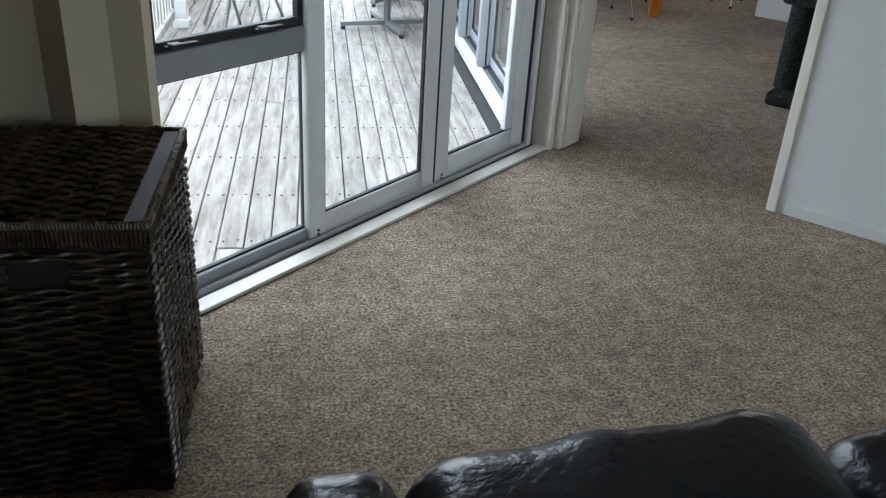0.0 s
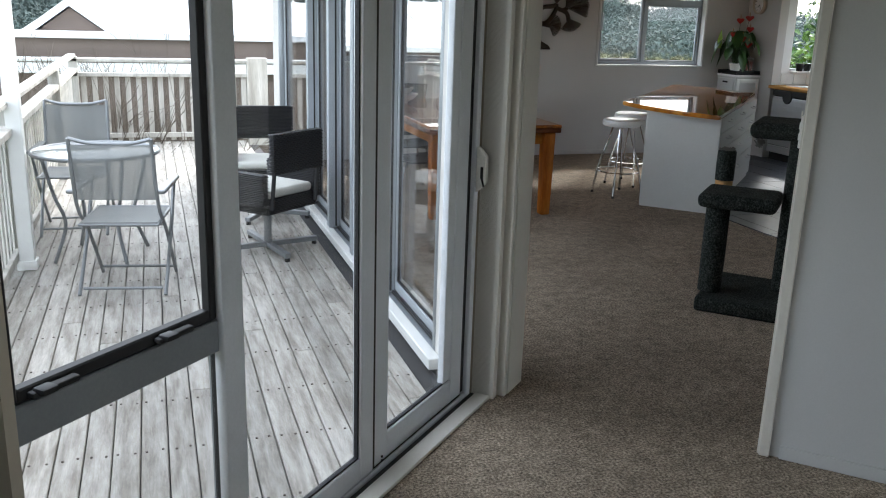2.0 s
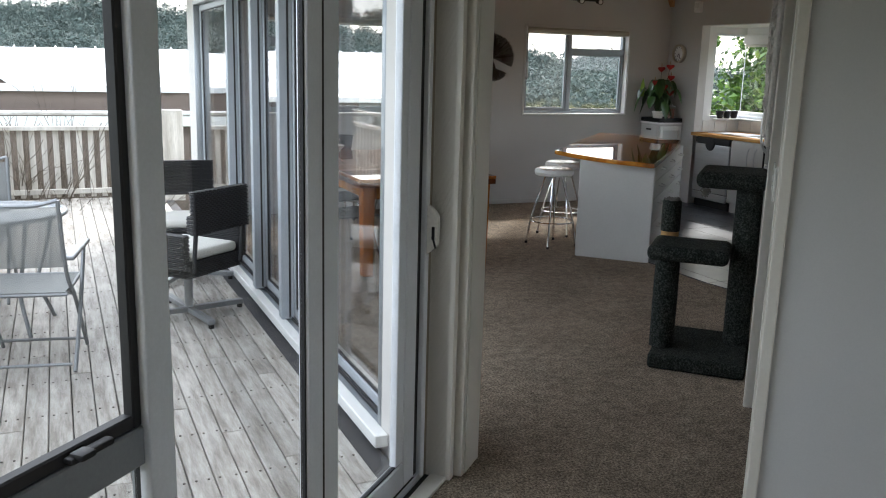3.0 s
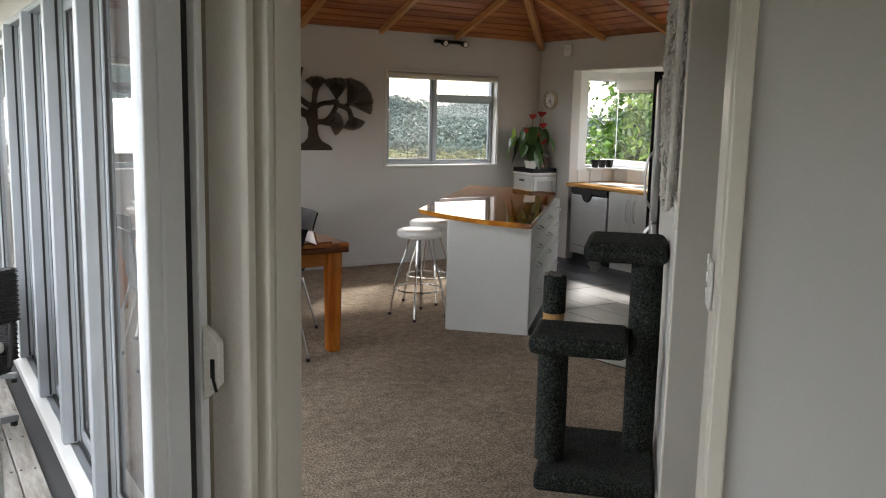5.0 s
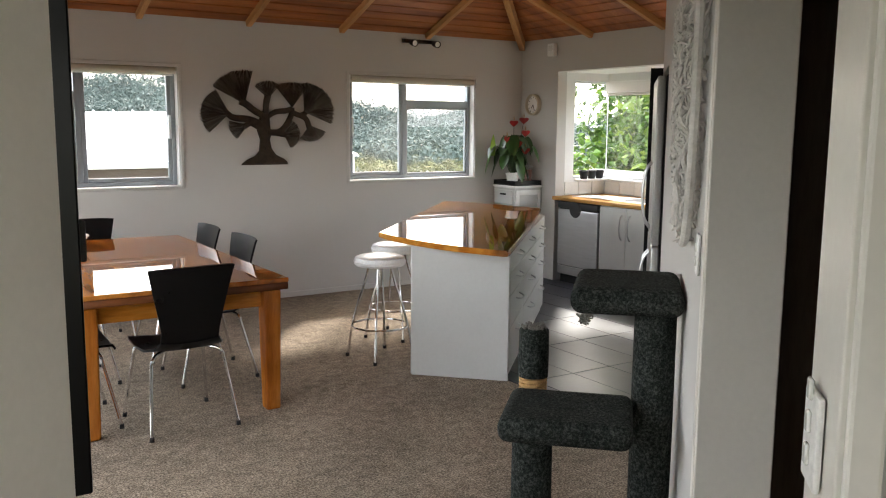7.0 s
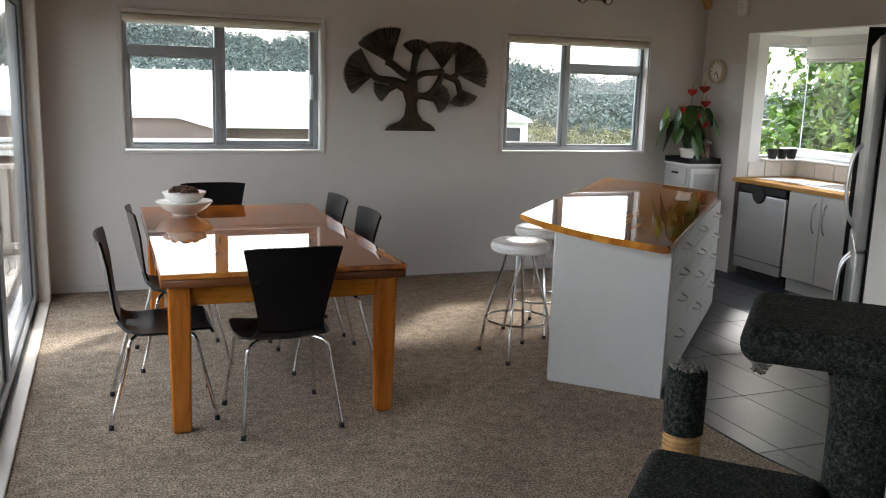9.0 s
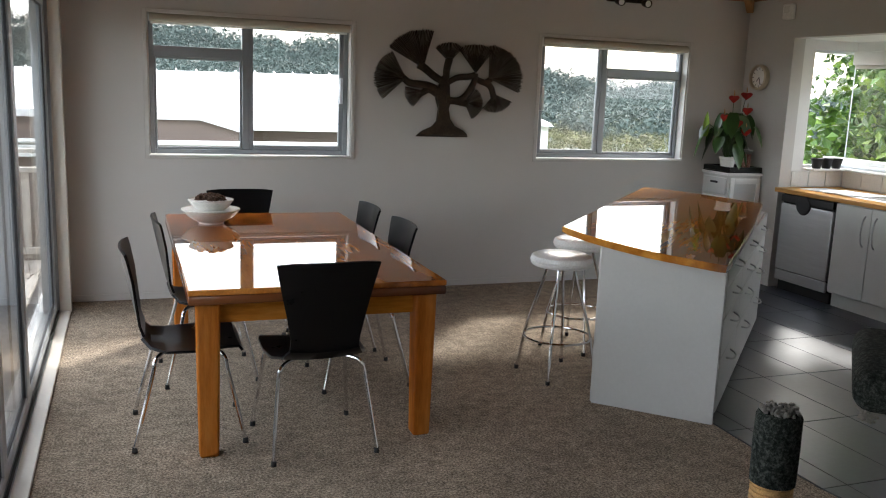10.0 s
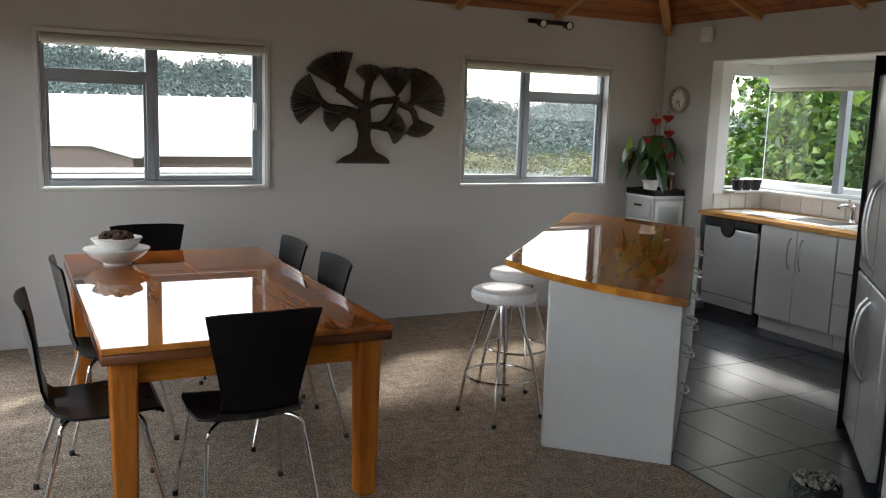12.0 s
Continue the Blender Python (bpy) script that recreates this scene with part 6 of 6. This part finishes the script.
def canopy_field(name, count, d0, d1, r0, r1, material, label, seed, a0=-70, a1=110, tall=1.0, tufts=60):
    """Many ragged crowns of small leaf clumps, joined into one distant wood."""
    rg = np.random.RandomState(seed)
    a = np.radians(rg.uniform(a0, a1, count))
    d = rg.uniform(d0, d1, count)
    r = rg.uniform(r0, r1, count)
    x, y = d * np.sin(a), d * np.cos(a)
    h = np.array([hill_h(p, q) for p, q in zip(x, y)])
    c = np.stack([x, y, h + r * 0.6 * tall], 1)
    n = rg.normal(size=(count, tufts, 3))
    n /= np.linalg.norm(n, axis=2, keepdims=True)
    n[:, :, 2] = np.abs(n[:, :, 2]) * 1.1 - 0.25
    scale = np.stack([r, r, r * tall * rg.uniform(0.8, 1.3, count)], 1)[:, None, :]
    mid = c[:, None, :] + n * scale * rg.uniform(0.82, 1.05, (count, tufts, 1))
    off = rg.normal(size=(count, tufts, 3, 3))
    out = n[:, :, None, :] / np.linalg.norm(n, axis=2)[:, :, None, None]
    off -= 0.75 * (off * out).sum(axis=3, keepdims=True) * out
    tri = mid[:, :, None, :] + off * (r[:, None, None, None] * 0.15)
    vs = tri.reshape(-1, 3)
    me = bpy.data.meshes.new(name)
    me.from_pydata(vs.tolist(), [], np.arange(len(vs)).reshape(-1, 3).tolist())
    me.materials.append(material)
    return tagged(new(name, me), label, "trees", "", "stuff")


canopy_field("far_woods", 14000, 75, 195, 0.6, 1.6, FOREST, "dense woods covering the hills, tinted grey-green for haze", 2)
canopy_field("near_scrub", 2600, 60, 95, 0.3, 0.8, FOREST2, "olive scrub and bushes in the valley", 3, 15, 90)
canopy_field("ridge_trees", 1600, 150, 195, 1.0, 1.9, FOREST, "taller dark trees along the ridge", 4, -60, 40, 1.5)


# leafy tree outside the kitchen, and bushes
BARK = mat("bark", (0.10, 0.08, 0.06), 0.9, var=0.3, scale=10, bump=0.5)
SUNLEAF = mat("sunlit_leaf", (0.085, 0.18, 0.022), 0.45, var=0.5, scale=1.4, fine=6, fvar=0.3, bump=0)
# leaves tinted at random from cool shaded tones to warm sunlit ones
_nt = SUNLEAF.node_tree
_b = _nt.nodes["Principled BSDF"]
_g = _nt.nodes.new("ShaderNodeNewGeometry")
_old = _b.inputs["Base Color"].links[0].from_socket
_nt.links.new(_mixc(_nt, 1.0, _old, _ramp(_nt, _g.outputs["Random Per Island"], [(0.0, (0.45, 0.55, 0.6)), (0.6, (1.0, 1.0, 1.0)), (1.0, (2.3, 1.7, 1.2))]), "MULTIPLY"), _b.inputs["Base Color"])


def leafy_tree(name, base, height, spread, count, seed, label, material, leaf=0.075, low=0.5):
    rg = random.Random(seed)
    t = thing(name, Matrix.Translation(base), label, "tree")
    bm = bmesh.new()
    tube(bm, curve_pts([(0, 0, 0), (0.08, 0.05, height * 0.3), (-0.05, 0.1, height * 0.6), (0.05, 0, height * 0.9)], 5), [0.12 * (1 - i / 18) + 0.02 for i in range(16)], 8)
    part("trunk", bm, BARK, t)
    tips = []
    for i in range(26):
        a, z = rg.uniform(0, 6.28), height * rg.uniform(0.12, 0.85)
        r = spread * rg.uniform(0.5, 1.0) * (1 - 0.4 * z / height)
        e = Vector((r * math.cos(a), r * math.sin(a), z + rg.uniform(0.2, 0.9)))
        bm = bmesh.new()
        tube(bm, curve_pts([(0, 0, z * 0.8), (e.x * 0.5, e.y * 0.5, (z * 0.8 + e.z) / 2 + 0.15), e], 4), [0.035, 0.032, 0.028, 0.024, 0.02, 0.016, 0.012, 0.009, 0.006], 5)
        part("limb", bm, BARK, t)
        tips += [e, e * 0.75 + Vector((0, 0, z * 0.1))]
    vs, fs = [], []
    wx = Vector(base).x
    for k in range(count):
        c = tips[k % len(tips)] + Vector((rg.gauss(0, 0.42), rg.gauss(0, 0.42), rg.gauss(0, 0.40)))
        if wx + c.x < 3.3:
            continue
        if c.z < low:
            c.z = low + rg.random() * 0.5
        d = Vector((rg.gauss(0, 1), rg.gauss(0, 1), rg.gauss(-0.2, 0.7))).normalized()
        s = d.orthogonal().normalized()
        s.rotate(Matrix.Rotation(rg.uniform(0, 6.28), 3, d))
        n = d.cross(s)
        l = leaf * rg.uniform(0.7, 1.4)
        w = l * 0.32
        b = len(vs)
        vs += [c, c + d * l * 0.5 + s * w + n * w * 0.35, c + d * l, c + d * l * 0.5 - s * w + n * w * 0.35, c + d * l * 0.5]
        fs += [(b, b + 1, b + 4), (b + 1, b + 2, b + 4), (b + 2, b + 3, b + 4), (b + 3, b, b + 4)]
    me = bpy.data.meshes.new("crown")
    me.from_pydata([tuple(v) for v in vs], [], fs)
    me.materials.append(material)
    o = new("crown", me)
    o.parent = t
    tagged(o, kind="stuff")
    return t


leafy_tree("garden_tree", (5.6, -0.6, -3.0), 6.0, 2.7, 70000, 1, "bright green leafy tree outside the kitchen window", SUNLEAF, 0.125, 1.2)
leafy_tree("garden_tree", (6.5, 0.9, -3.0), 7.0, 2.4, 52000, 2, "bright green leafy tree beside the kitchen bay", SUNLEAF, 0.12, 1.2)
leafy_tree("garden_tree", (8.2, -1.9, -3.0), 6.6, 3.0, 45000, 6, "dense green leafy tree behind the kitchen trees", SUNLEAF, 0.14, 1.0)


def bare_shrub(base, height, seed):
    """A leafless branching shrub."""
    rg = random.Random(seed)
    t = thing("bare_shrub", Matrix.Translation(base), "leafless twiggy shrub behind the deck railing", "shrub", "bare shrubs")

    def grow(bm, p, d, l, r, depth):
        q = p + d * l
        tube(bm, [p, (p + q) / 2 + Vector((rg.gauss(0, 0.03), rg.gauss(0, 0.03), 0)) * l, q], [r, r * 0.85, r * 0.7], 4)
        if depth:
            for k in range(3):
                nd = (d + Vector((rg.gauss(0, 0.38), rg.gauss(0, 0.38), rg.gauss(0.12, 0.2)))).normalized()
                grow(bm, p + (q - p) * rg.uniform(0.6, 1.0), nd, l * rg.uniform(0.6, 0.85), r * 0.62, depth - 1)

    for k in range(5):
        bm = bmesh.new()
        d = Vector((rg.gauss(0, 0.25), rg.gauss(0, 0.25), 1)).normalized()
        grow(bm, Vector((rg.gauss(0, 0.12), rg.gauss(0, 0.12), 0)), d, height * 0.36, 0.028, 4)
        part("branch", bm, BARK, t)


bare_shrub((-5.6, 3.0, -3.0), 4.6, 3)
bare_shrub((-4.7, 3.6, -3.0), 3.9, 5)
bare_shrub((-6.9, 2.2, -3.0), 3.9, 7)
bare_shrub((-5.2, 2.5, -3.0), 4.0, 9)
bare_shrub((-4.2, 2.7, -3.0), 3.7, 12)
bare_shrub((-6.2, 2.9, -3.0), 4.4, 14)

# ---- kitchen floor tiles ----
flo = bpy.data.objects["floor_tiled"]
rg = random.Random(17)
TP = [(p.x, p.y) for p in [uv(u, v) for u, v in TILE_EDGE]] + [(2.9, -3.68), (2.9, -0.60), (1.5, -0.35)]


def clip(poly, region):
    """The part of a convex tile that lies inside the convex region."""
    out = poly
    k = len(region)
    area = sum(region[i][0] * region[(i + 1) % k][1] - region[(i + 1) % k][0] * region[i][1] for i in range(k))
    sgn = 1 if area > 0 else -1
    for i in range(k):
        (ax, ay), (bx, by) = region[i], region[(i + 1) % k]
        side = lambda p: sgn * ((bx - ax) * (p[1] - ay) - (by - ay) * (p[0] - ax))
        res = []
        for j in range(len(out)):
            p, q = out[j], out[(j + 1) % len(out)]
            sp_, sq = side(p), side(q)
            if sp_ >= 0:
                res.append(p)
            if sp_ * sq < 0:
                f = sp_ / (sp_ - sq)
                res.append((p[0] + (q[0] - p[0]) * f, p[1] + (q[1] - p[1]) * f))
        out = res
        if len(out) < 3:
            return []
    return out


TX, TY = 0.325, 0.65
for i in range(-3, 12):
    for j in range(-3, 6):
        ox, oy, g = -0.03 + i * TX, -3.345 + j * TY, 0.003
        q = clip([(ox + g, oy + g), (ox + TX - g, oy + g), (ox + TX - g, oy + TY - g), (ox + g, oy + TY - g)], TP)
        if len(q) > 2:
            bm = bmesh.new()
            prism(bm, q, 0.002, 0.0085 + rg.uniform(-0.0006, 0.0006))
            part("tile", bm, SLATE, flo, "", False)
